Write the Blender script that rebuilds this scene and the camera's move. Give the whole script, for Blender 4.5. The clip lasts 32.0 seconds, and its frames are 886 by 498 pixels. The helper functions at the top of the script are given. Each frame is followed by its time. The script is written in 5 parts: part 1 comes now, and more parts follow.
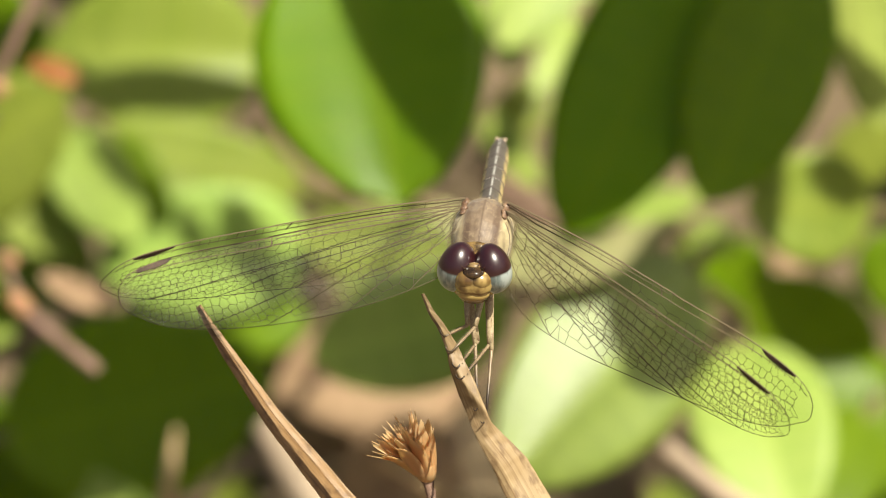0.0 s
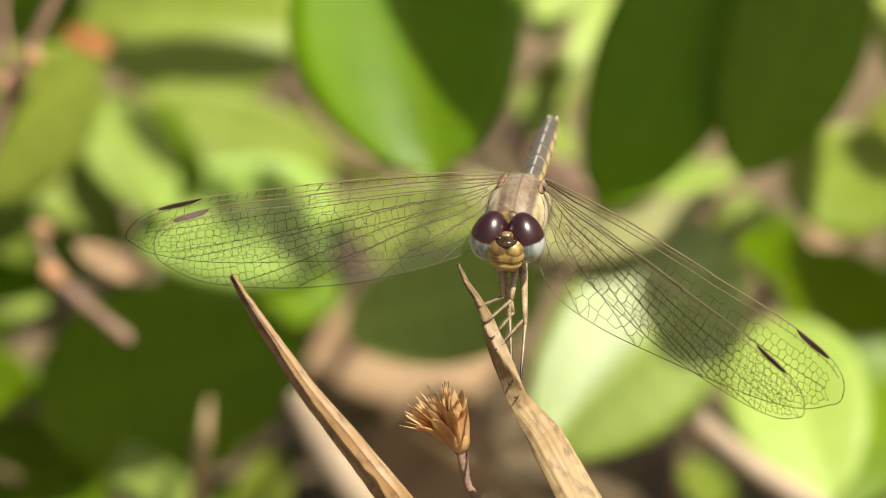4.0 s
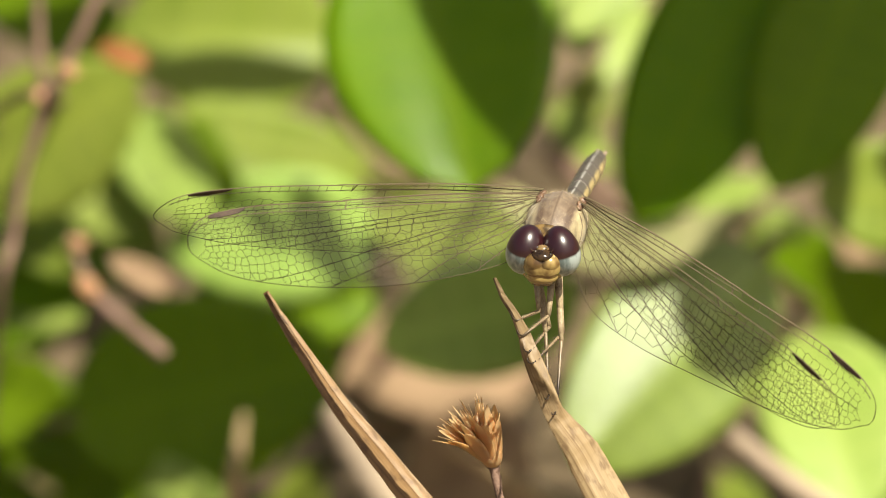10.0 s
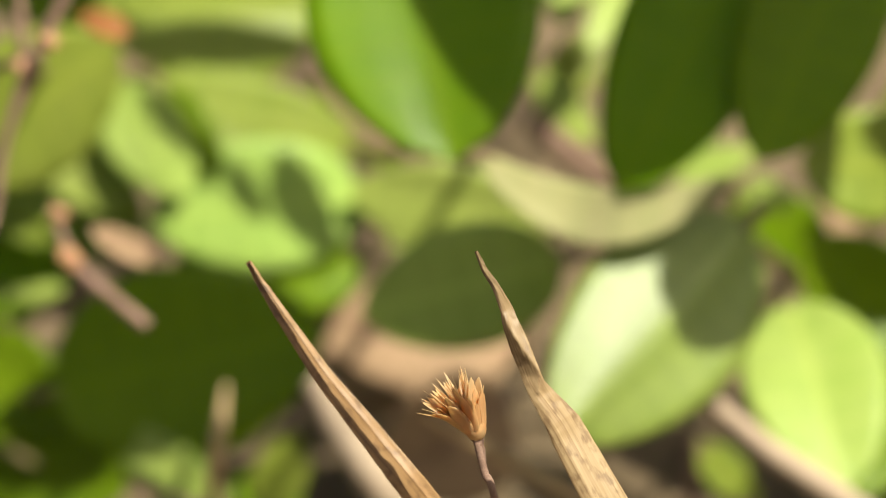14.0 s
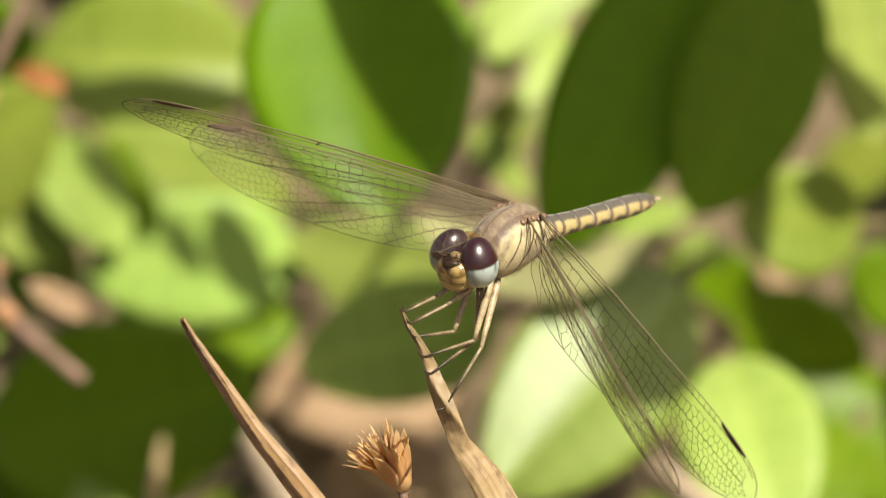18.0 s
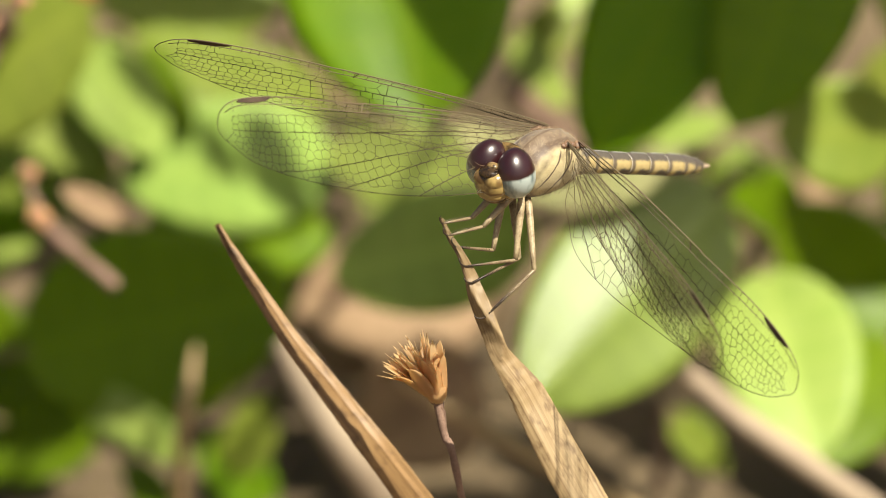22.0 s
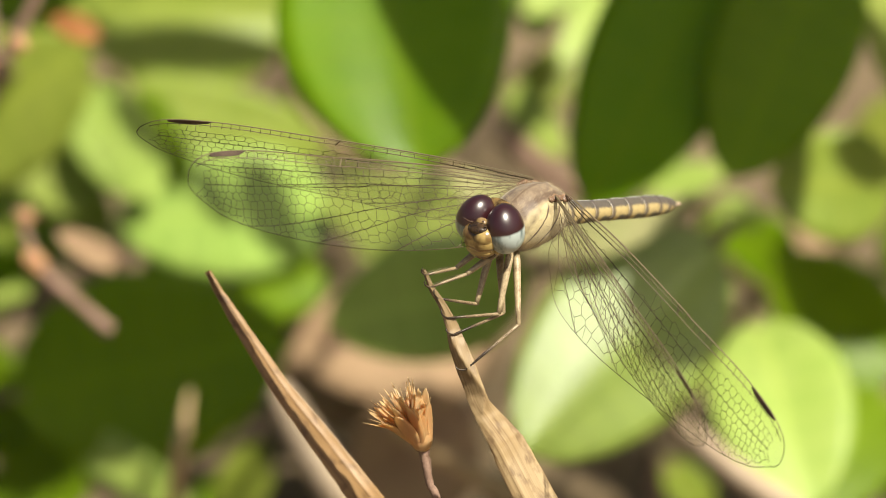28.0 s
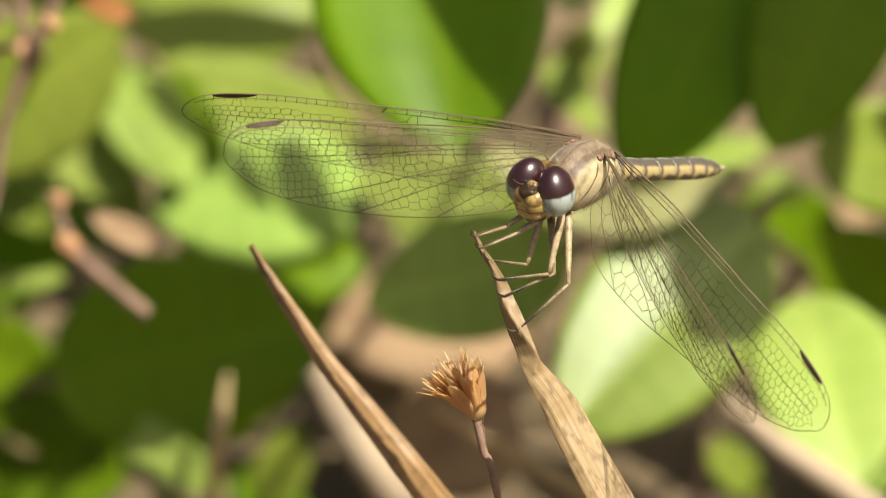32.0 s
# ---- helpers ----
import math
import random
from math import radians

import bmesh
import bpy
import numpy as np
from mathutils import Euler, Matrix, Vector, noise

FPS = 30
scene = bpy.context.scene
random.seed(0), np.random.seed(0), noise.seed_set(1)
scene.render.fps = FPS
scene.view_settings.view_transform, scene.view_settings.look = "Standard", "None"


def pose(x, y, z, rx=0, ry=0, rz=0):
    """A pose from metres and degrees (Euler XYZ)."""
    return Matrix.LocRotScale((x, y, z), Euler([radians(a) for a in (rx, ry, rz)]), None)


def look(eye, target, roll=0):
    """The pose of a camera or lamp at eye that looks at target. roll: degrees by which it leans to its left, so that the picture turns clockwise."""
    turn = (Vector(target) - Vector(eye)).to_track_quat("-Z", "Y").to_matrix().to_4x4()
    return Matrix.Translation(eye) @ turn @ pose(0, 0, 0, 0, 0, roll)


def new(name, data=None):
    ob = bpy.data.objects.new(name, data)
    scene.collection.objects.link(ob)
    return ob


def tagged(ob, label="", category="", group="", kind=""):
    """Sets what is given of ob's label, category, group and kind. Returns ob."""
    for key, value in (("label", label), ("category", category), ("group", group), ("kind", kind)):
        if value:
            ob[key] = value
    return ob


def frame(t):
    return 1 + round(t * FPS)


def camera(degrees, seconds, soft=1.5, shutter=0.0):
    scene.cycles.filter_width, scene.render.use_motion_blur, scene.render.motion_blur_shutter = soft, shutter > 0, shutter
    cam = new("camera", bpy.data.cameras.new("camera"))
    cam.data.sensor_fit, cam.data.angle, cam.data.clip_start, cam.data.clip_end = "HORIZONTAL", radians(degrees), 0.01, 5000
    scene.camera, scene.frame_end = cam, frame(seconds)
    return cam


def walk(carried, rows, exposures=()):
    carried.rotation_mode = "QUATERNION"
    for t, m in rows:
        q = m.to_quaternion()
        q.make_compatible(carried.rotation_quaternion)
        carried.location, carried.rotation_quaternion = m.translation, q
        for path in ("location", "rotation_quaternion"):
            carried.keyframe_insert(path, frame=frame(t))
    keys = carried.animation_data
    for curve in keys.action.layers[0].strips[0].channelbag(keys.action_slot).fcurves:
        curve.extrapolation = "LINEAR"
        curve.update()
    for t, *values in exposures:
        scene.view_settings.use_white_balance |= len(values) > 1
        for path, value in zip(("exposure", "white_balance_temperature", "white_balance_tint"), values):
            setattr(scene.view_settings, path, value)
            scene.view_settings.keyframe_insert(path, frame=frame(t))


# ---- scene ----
# A dragonfly on a dry grass blade in front of a low leafy herb, seen through a long lens held by hand.
cam = camera(4.324, 32.0, soft=0.8, shutter=0.5)
cam.data.dof.use_dof = True
cam.data.dof.focus_distance = 0.799
cam.data.dof.aperture_fstop = 48
walk(cam, [
    (0, look((-0.00105, -0.73011, 0.44687), (0.00088, -0.00384, 0.11142), -0.62)),
    (0.5, look((-0.00142, -0.72977, 0.44653), (0.00024, -0.00339, 0.1113), -0.60)),
    (1, look((-0.00117, -0.72924, 0.44621), (-0.00078, -0.00288, 0.11095), -0.58)),
    (1.5, look((-0.00094, -0.72887, 0.44576), (-0.00092, -0.00259, 0.11032), -0.50)),
    (2, look((-0.00065, -0.72826, 0.44552), (-0.00107, -0.0023, 0.10941), -0.49)),
    (2.5, look((-0.00118, -0.72807, 0.44568), (-0.00152, -0.00239, 0.10894), -0.47)),
    (3, look((-0.00113, -0.7282, 0.4456), (-0.00164, -0.00257, 0.10878), -0.44)),
    (3.5, look((-0.00086, -0.72841, 0.44525), (-0.00148, -0.00267, 0.10865), -0.41)),
    (5.5, look((-0.00069, -0.72801, 0.44575), (-0.00143, -0.00248, 0.10868), -0.40)),
    (6, look((-0.00119, -0.72746, 0.44615), (-0.0014, -0.00214, 0.10864), -0.34)),
    (6.5, look((-0.00065, -0.72724, 0.44634), (-0.00123, -0.00203, 0.10859), -0.36)),
    (7, look((-0.00004, -0.72789, 0.44684), (-0.00116, -0.00272, 0.10902), -0.36)),
    (7.5, look((-0.00074, -0.72797, 0.44596), (-0.00117, -0.00243, 0.10893), -0.36)),
    (8, look((-0.00123, -0.72793, 0.44615), (-0.0017, -0.00252, 0.10883), -0.32)),
    (8.5, look((-0.00144, -0.72845, 0.44641), (-0.00351, -0.00314, 0.10889), -0.34)),
    (9, look((-0.00064, -0.72884, 0.4469), (-0.0034, -0.00351, 0.10944), -0.37)),
    (9.5, look((-0.00036, -0.72916, 0.4474), (-0.00376, -0.00367, 0.11028), -0.37)),
    (10, look((-0.00055, -0.72947, 0.44708), (-0.00374, -0.00374, 0.11046), -0.39)),
    (10.5, look((-0.00078, -0.7292, 0.44703), (-0.00372, -0.00356, 0.11023), -0.47)),
    (11, look((-0.00081, -0.72952, 0.44748), (-0.00378, -0.004, 0.11043), -0.46)),
    (11.5, look((-0.00006, -0.72962, 0.44745), (-0.00345, -0.00415, 0.1103), -0.49)),
    (12, look((0.00003, -0.72945, 0.44728), (-0.0033, -0.00391, 0.11026), -0.40)),
    (12.5, look((-0.00137, -0.72872, 0.44635), (-0.00333, -0.00301, 0.10968), -0.31)),
    (13, look((-0.00174, -0.72761, 0.44543), (-0.00311, -0.00189, 0.10878), -0.24)),
    (13.5, look((-0.00122, -0.72628, 0.44498), (-0.00272, -0.00099, 0.10742), -0.33)),
    (15.5, look((0.00042, -0.72531, 0.44509), (-0.002, -0.00056, 0.10638), -0.49)),
    (16, look((0.00127, -0.72571, 0.44604), (0.00018, -0.00045, 0.1084), -0.37)),
    (16.5, look((0.00151, -0.72652, 0.44671), (0.0016, -0.00016, 0.11145), -0.34)),
    (17, look((0.00097, -0.72705, 0.44708), (0.002, -0.00007, 0.11317), -0.28)),
    (17.5, look((0.0005, -0.72721, 0.44682), (0.00182, -0.00016, 0.11304), -0.25)),
    (18, look((0.00033, -0.72666, 0.44657), (0.00192, -0.00048, 0.11092), -0.19)),
    (18.5, look((-0.00021, -0.72616, 0.44592), (0.00176, -0.00045, 0.10926), -0.14)),
    (19, look((0.00039, -0.72522, 0.44613), (0.00165, -0.00001, 0.10839), -0.12)),
    (19.5, look((0.00076, -0.72457, 0.44606), (0.00107, -0.00002, 0.10691), -0.07)),
    (20, look((0.00037, -0.72388, 0.44503), (0.00026, 0.00022, 0.10492), 0.07)),
    (20.5, look((0.0001, -0.72337, 0.44483), (-0.00006, 0.00055, 0.10434), 0.21)),
    (21, look((-0.00008, -0.72261, 0.44455), (-0.00053, 0.00114, 0.10368), 0.23)),
    (21.5, look((0.00005, -0.72188, 0.44376), (-0.00056, 0.00191, 0.10298), 0.33)),
    (22, look((0.00002, -0.72098, 0.44342), (-0.00063, 0.00275, 0.10252), 0.34)),
    (22.5, look((0.00033, -0.72001, 0.44289), (-0.00013, 0.00365, 0.10185), 0.39)),
    (23, look((0.00012, -0.71959, 0.44255), (-0.00024, 0.00457, 0.10254), 0.39)),
    (23.5, look((0.00037, -0.71948, 0.44274), (-0.00014, 0.00501, 0.10345), 0.45)),
    (24, look((0.00092, -0.71983, 0.443), (0.00025, 0.0047, 0.10381), 0.54)),
    (24.5, look((0.00088, -0.72056, 0.44325), (0.00039, 0.00423, 0.10459), 0.63)),
    (25, look((0.00117, -0.72108, 0.44349), (0.00033, 0.00401, 0.10548), 0.65)),
    (25.5, look((0.00159, -0.72147, 0.44382), (0.00061, 0.00375, 0.10609), 0.70)),
    (27.5, look((0.0016, -0.72186, 0.44457), (-0.00008, 0.00309, 0.10626), 0.80)),
    (28, look((0.00171, -0.72246, 0.44463), (-0.00002, 0.00248, 0.10632), 0.81)),
    (28.5, look((0.0017, -0.72254, 0.44445), (-0.00032, 0.00251, 0.10636), 0.76)),
    (29, look((0.00087, -0.7224, 0.44434), (-0.00105, 0.00273, 0.10644), 0.75)),
    (29.5, look((0.00168, -0.72152, 0.4442), (-0.00088, 0.00367, 0.10644), 0.72)),
    (30, look((0.00187, -0.72029, 0.4436), (-0.00039, 0.00484, 0.1057), 0.72)),
    (30.5, look((0.00178, -0.71841, 0.44224), (0.00038, 0.00671, 0.1043), 0.71)),
    (31, look((0.00019, -0.71596, 0.44021), (-0.00057, 0.00858, 0.10103), 0.50)),
    (31.5, look((-0.00033, -0.71374, 0.43815), (-0.00202, 0.0107, 0.09878), 0.25)),
    (32, look((-0.00094, -0.7123, 0.43692), (-0.00313, 0.01297, 0.09931), 0.02))],
    exposures=[(0, 0.56, 7000, 4), (32, 0.56, 7000, 4)])

# ---- light ----
SUN = Vector((0.38, -0.324, 0.866)).normalized()
world = bpy.data.worlds.new("sky")
scene.world = world
world.use_nodes = True
sky = world.node_tree.nodes.new("ShaderNodeTexSky")
sky.sky_type, sky.sun_disc = "NISHITA", False
sky.dust_density, sky.ozone_density = 5.0, 0.5
sky.sun_elevation = math.asin(SUN.z)
sky.sun_rotation = math.atan2(SUN.x, SUN.y)
world.node_tree.links.new(sky.outputs[0], world.node_tree.nodes["Background"].inputs[0])
world.node_tree.nodes["Background"].inputs[1].default_value = 0.052
lamp = bpy.data.lights.new("sun", "SUN")
lamp.energy, lamp.angle, lamp.color = 5.0, radians(0.53), (1, 0.96, 0.89)
sun_lamp = new("sun", lamp)
sun_lamp.matrix_world = look(SUN * 3, (0, 0, 0))

MM = 0.001


# ---- materials ----
class Nodes:
    """A small helper that adds nodes to a material and links them."""

    def __init__(self, name):
        self.m = bpy.data.materials.new(name)
        self.m.use_nodes = True
        self.t = self.m.node_tree
        self.out = self.t.nodes["Material Output"]
        self.p = self.t.nodes["Principled BSDF"]

    def add(self, kind, **values):
        n = self.t.nodes.new("ShaderNode" + kind)
        for k, v in values.items():
            if k in ("operation", "blend_type", "data_type", "noise_dimensions", "feature", "wave_type"):
                if k == "operation":
                    n.operation = v
                elif k == "data_type":
                    n.data_type = v
                elif k == "feature":
                    n.feature = v
                elif k == "wave_type":
                    n.wave_type = v
                elif k == "blend_type":
                    n.blend_type = v
            else:
                self.put(n, k, v)
        return n

    def put(self, n, k, v):
        socket = n.inputs[int(k[1:])] if k[0] == "i" and k[1:].isdigit() else n.inputs[k.replace("_", " ")]
        if hasattr(v, "is_output"):
            self.t.links.new(v, socket)
        else:
            socket.default_value = v

    def math(self, op, a, b=0.0, clamp=False):
        n = self.add("Math", operation=op, i0=a, i1=b)
        n.use_clamp = clamp
        return n.outputs[0]

    def mix(self, fac, a, b):
        n = self.t.nodes.new("ShaderNodeMixRGB")
        for s, v in zip(n.inputs, (fac, a, b)):
            if hasattr(v, "is_output"):
                self.t.links.new(v, s)
            else:
                s.default_value = v if isinstance(v, (int, float)) else (*v, 1)
        return n.outputs[0]

    def ramp(self, fac, lo, hi):
        n = self.add("MapRange", i0=fac, i1=lo, i2=hi)
        return n.outputs[0]

    def coords(self):
        return self.t.nodes.new("ShaderNodeTexCoord").outputs["Object"]

    def xyz(self):
        n = self.add("SeparateXYZ", i0=self.coords())
        return n.outputs

    def noise(self, scale, detail=3.0, stretch=None, rough=0.55):
        v = self.coords()
        if stretch:
            n = self.add("Mapping", Vector=v)
            n.inputs["Scale"].default_value = stretch
            v = n.outputs[0]
        n = self.add("TexNoise", Vector=v, Scale=scale, Detail=detail, Roughness=rough)
        return n.outputs[0]

    def bump(self, height, strength, distance):
        n = self.add("Bump", Strength=strength, Distance=distance, Height=height)
        self.t.links.new(n.outputs[0], self.p.inputs["Normal"])

    def set(self, **values):
        for k, v in values.items():
            self.put(self.p, k, v if not isinstance(v, tuple) else (*v, 1))
        return self


def surface(name, a, b, scale, rough=0.6, spread=(0.35, 0.65), bump=0.3, depth=0.0001, fine=8.0, stretch=None, specular=0.5, shift=0.0):
    """A matt to glossy surface of two colours, mixed at two scales, with fine relief."""
    n = Nodes(name)
    big = n.noise(scale, 4, stretch)
    small = n.noise(scale * fine, 4, stretch)
    f = n.ramp(n.math("ADD", n.math("MULTIPLY", big, 0.65), n.math("MULTIPLY", small, 0.35)), *spread)
    colour = n.mix(f, a, b)
    if shift:
        rnd = n.t.nodes.new("ShaderNodeObjectInfo").outputs["Random"]
        hsv = n.add("HueSaturation", Color=colour)
        n.put(hsv, "Hue", n.math("ADD", 0.5 - shift * 0.25, n.math("MULTIPLY", rnd, shift * 0.5)))
        n.put(hsv, "Value", n.math("ADD", 1 - shift * 3, n.math("MULTIPLY", rnd, shift * 6)))
        colour = hsv.outputs[0]
    n.set(Base_Color=colour, Roughness=n.ramp(small, -0.5, 1.5) if rough is None else rough)
    n.p.inputs["Specular IOR Level"].default_value = specular
    n.bump(small, bump, depth)
    return n


def leaf_material(name, a, b, glow, gloss=0.35, share=0.32):
    n = surface(name, a, b, 260, gloss, (0.3, 0.7), 0.25, 0.0002, 10, None, 0.22, 0.05)
    x, y, z = n.xyz()
    rib = n.ramp(n.math("ABSOLUTE", y), 0.0006, 0.0002)
    base = n.p.inputs["Base Color"].links[0].from_socket
    side = n.add("TexWave", Vector=n.coords(), Scale=110.0, Distortion=2.0, Detail=2.0)
    veins = n.math("MULTIPLY", n.ramp(side.outputs[0], 0.75, 1.0), 0.25)
    n.put(n.p, "Base Color", n.mix(n.math("MAXIMUM", n.math("MULTIPLY", rib, 0.5), veins), base, (a[0] * 1.7, a[1] * 1.5, a[2] * 1.8)))
    through_leaf = n.add("BsdfTranslucent", Color=(*glow, 1))
    m = n.add("MixShader", i0=share, i1=n.p.outputs[0], i2=through_leaf.outputs[0])
    n.t.links.new(m.outputs[0], n.out.inputs[0])
    return n.m


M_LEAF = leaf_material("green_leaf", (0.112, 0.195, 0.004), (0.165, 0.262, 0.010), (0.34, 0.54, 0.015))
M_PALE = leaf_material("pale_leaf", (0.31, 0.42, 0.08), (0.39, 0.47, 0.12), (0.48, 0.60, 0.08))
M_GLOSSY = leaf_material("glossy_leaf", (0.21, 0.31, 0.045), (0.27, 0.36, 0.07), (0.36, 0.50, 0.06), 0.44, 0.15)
M_GLOSSY.node_tree.nodes["Principled BSDF"].inputs["Specular IOR Level"].default_value = 0.8
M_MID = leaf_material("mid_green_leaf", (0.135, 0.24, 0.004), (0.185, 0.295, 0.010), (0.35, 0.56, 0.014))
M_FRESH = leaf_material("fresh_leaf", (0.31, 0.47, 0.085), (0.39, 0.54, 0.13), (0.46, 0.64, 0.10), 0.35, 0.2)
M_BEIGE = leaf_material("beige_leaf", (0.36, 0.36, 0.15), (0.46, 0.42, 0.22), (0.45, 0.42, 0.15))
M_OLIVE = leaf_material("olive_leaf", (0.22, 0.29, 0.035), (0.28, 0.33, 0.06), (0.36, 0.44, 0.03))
M_STALK = surface("green_stalk", (0.16, 0.16, 0.05), (0.26, 0.17, 0.09), 900, 0.6).m
M_TWIG = surface("twig_bark", (0.19, 0.11, 0.075), (0.32, 0.20, 0.145), 700, 0.8, bump=0.6).m
M_STRAW = surface("dry_straw", (0.60, 0.43, 0.22), (0.42, 0.27, 0.13), 500, 0.6, bump=0.4, stretch=(0.15, 1, 1)).m
M_SOIL = surface("soil", (0.11, 0.075, 0.038), (0.24, 0.17, 0.095), 45, 0.95, bump=1.0, depth=0.004).m
M_DEAD = surface("dead_leaf", (0.43, 0.285, 0.165), (0.29, 0.18, 0.10), 220, 0.8, bump=0.5).m
M_RUST = surface("rusty_leaf", (0.38, 0.15, 0.03), (0.27, 0.10, 0.025), 400, 0.7).m
M_BUD = surface("dry_bud", (0.62, 0.38, 0.2), (0.45, 0.22, 0.12), 800, 0.6).m
M_PALEWOOD = surface("bleached_wood", (0.46, 0.35, 0.245), (0.33, 0.24, 0.165), 200, 0.8, stretch=(0.2, 1, 1)).m

# the blade: straw with long fibres, darker streaks and small stains
def fibre_material(name, light, dark, streak, glow, tip_shade=0.0):
    n = Nodes(name)
    uvs = n.t.nodes.new("ShaderNodeTexCoord").outputs["UV"]

    def lines(across, along, detail=3.0):
        m = n.add("Mapping", Vector=uvs)
        m.inputs["Scale"].default_value = (along, across, 1)
        return n.add("TexNoise", Vector=m.outputs[0], Scale=1.0, Detail=detail, Roughness=0.6).outputs[0]

    wide, thin, stain = lines(3200, 45), lines(11000, 110), lines(1500, 700, 5.0)
    c = n.mix(n.ramp(wide, 0.35, 0.65), light, dark)
    c = n.mix(n.math("MULTIPLY", n.ramp(thin, 0.54, 0.66), 0.5), c, streak)
    c = n.mix(n.math("MULTIPLY", n.ramp(stain, 0.52, 0.64), 0.55), c, streak)
    # the tip end gets browner and darker: the fold's shade put into the colour
    tip = n.math("MULTIPLY", n.ramp(n.add("SeparateXYZ", Vector=uvs).outputs[0], 0.013, 0.006), tip_shade)
    c = n.mix(tip, c, [k * 0.75 for k in dark])
    n.set(Base_Color=c, Roughness=0.5)
    n.bump(n.math("ADD", n.math("MULTIPLY", wide, 0.6), thin), 0.45, 0.00006)
    t = n.add("BsdfTranslucent", Color=(*glow, 1))
    m = n.add("MixShader", i0=0.08, i1=n.p.outputs[0], i2=t.outputs[0])
    n.t.links.new(m.outputs[0], n.out.inputs[0])
    return n.m


M_BLADE = fibre_material("blade_straw", (0.47, 0.335, 0.175), (0.30, 0.195, 0.095), (0.12, 0.06, 0.028), (0.5, 0.31, 0.13), 0.5)
M_REED = fibre_material("reed_straw", (0.43, 0.255, 0.11), (0.30, 0.17, 0.072), (0.10, 0.05, 0.024), (0.4, 0.21, 0.08))
n = surface("bract", (0.66, 0.43, 0.20), (0.85, 0.63, 0.36), 1500, 0.35, (0.3, 0.7), 0.5, 0.00006, 6, (0.2, 1, 1), shift=0.03)
tip = n.ramp(n.xyz()[0], 0.0022, 0.0042)
n.put(n.p, "Base Color", n.mix(n.math("MULTIPLY", tip, 0.7), n.p.inputs["Base Color"].links[0].from_socket, (0.9, 0.78, 0.52)))
tl = n.add("BsdfTranslucent", Color=(0.95, 0.70, 0.38, 1))
mx = n.add("MixShader", i0=0.6, i1=n.p.outputs[0], i2=tl.outputs[0])
n.t.links.new(mx.outputs[0], n.out.inputs[0])
M_BRACT = n.m

# the insect
n = Nodes("eye")
x, y, z = n.xyz()
edge = n.math("ADD", z, n.math("ADD", n.math("MULTIPLY", x, 0.12), n.math("MULTIPLY", n.noise(900), 0.0002)))
top = n.ramp(edge, 0.00008, 0.00024)
smear = n.noise(1100, 3, (1, 1, 0.35))
pale = n.mix(n.math("MULTIPLY", n.ramp(smear, 0.46, 0.6), 0.85), (0.42, 0.47, 0.44), (0.09, 0.13, 0.13))
n.set(Base_Color=n.mix(top, pale, n.mix(n.noise(600), (0.018, 0.003, 0.004), (0.036, 0.006, 0.008))), Roughness=0.45)
n.p.inputs["Specular IOR Level"].default_value = 0.05
n.p.inputs["Coat Weight"].default_value = 1.0
n.p.inputs["Coat Roughness"].default_value = 0.28
n.p.inputs["Coat IOR"].default_value = 1.8
M_EYE = n.m
n = Nodes("face")
x, y, z = n.xyz()
fine = n.noise(1400, 4)
c = n.mix(fine, (0.50, 0.36, 0.13), (0.27, 0.17, 0.055))
blot = n.noise(650, 3)
ay = n.math("ABSOLUTE", n.math("ADD", y, n.math("MULTIPLY", n.math("SUBTRACT", blot, 0.5), 0.0009)))
groove = n.math("MULTIPLY", n.ramp(ay, 0.00046, 0.00024), n.ramp(n.math("ADD", z, n.math("MULTIPLY", fine, 0.0004)), -0.00022, 0.0003))
c = n.mix(n.math("MULTIPLY", groove, 0.95), c, (0.03, 0.02, 0.012))
c = n.mix(n.math("MULTIPLY", n.ramp(blot, 0.5, 0.62), 0.75), c, (0.12, 0.06, 0.02))
lip = n.math("ADD", z, n.math("MULTIPLY", n.math("SUBTRACT", fine, 0.5), 0.0004))
rim = n.math("MAXIMUM", n.ramp(n.math("ABSOLUTE", n.math("ADD", lip, 0.00095)), 0.00012, 0.00004), n.ramp(lip, -0.0013, -0.0016))
c = n.mix(n.math("MULTIPLY", rim, 0.8), c, (0.14, 0.065, 0.02))
n.set(Base_Color=c, Roughness=0.2)
n.p.inputs["Coat Weight"].default_value = 0.6
n.p.inputs["Coat Roughness"].default_value = 0.12
n.bump(fine, 0.15, 0.00004)
M_FACE = n.m
M_FACE_DARK = surface("face_dark", (0.05, 0.03, 0.014), (0.24, 0.15, 0.055), 1800, 0.2, (0.4, 0.6), 0.1, 0.00003).m
M_GROOVE = surface("groove", (0.02, 0.012, 0.008), (0.09, 0.05, 0.02), 1500, 0.12, (0.45, 0.7), 0.1, 0.00003).m
M_VERTEX = surface("vertex", (0.27, 0.175, 0.075), (0.06, 0.035, 0.015), 1600, 0.3, (0.4, 0.65), 0.2, 0.00004).m
n = Nodes("thorax")
x, y, z = n.xyz()
wob = n.math("MULTIPLY", n.math("SUBTRACT", n.noise(700), 0.5), 0.0006)
ay = n.math("ADD", n.math("ABSOLUTE", y), wob)
fine = n.noise(2500, 4)
tan = n.mix(n.ramp(fine, 0.3, 0.7), (0.25, 0.18, 0.115), (0.14, 0.09, 0.058))
side_tone = n.mix(fine, (0.64, 0.54, 0.31), (0.46, 0.37, 0.20))
c = n.mix(n.ramp(ay, 0.0012, 0.00155), tan, side_tone)
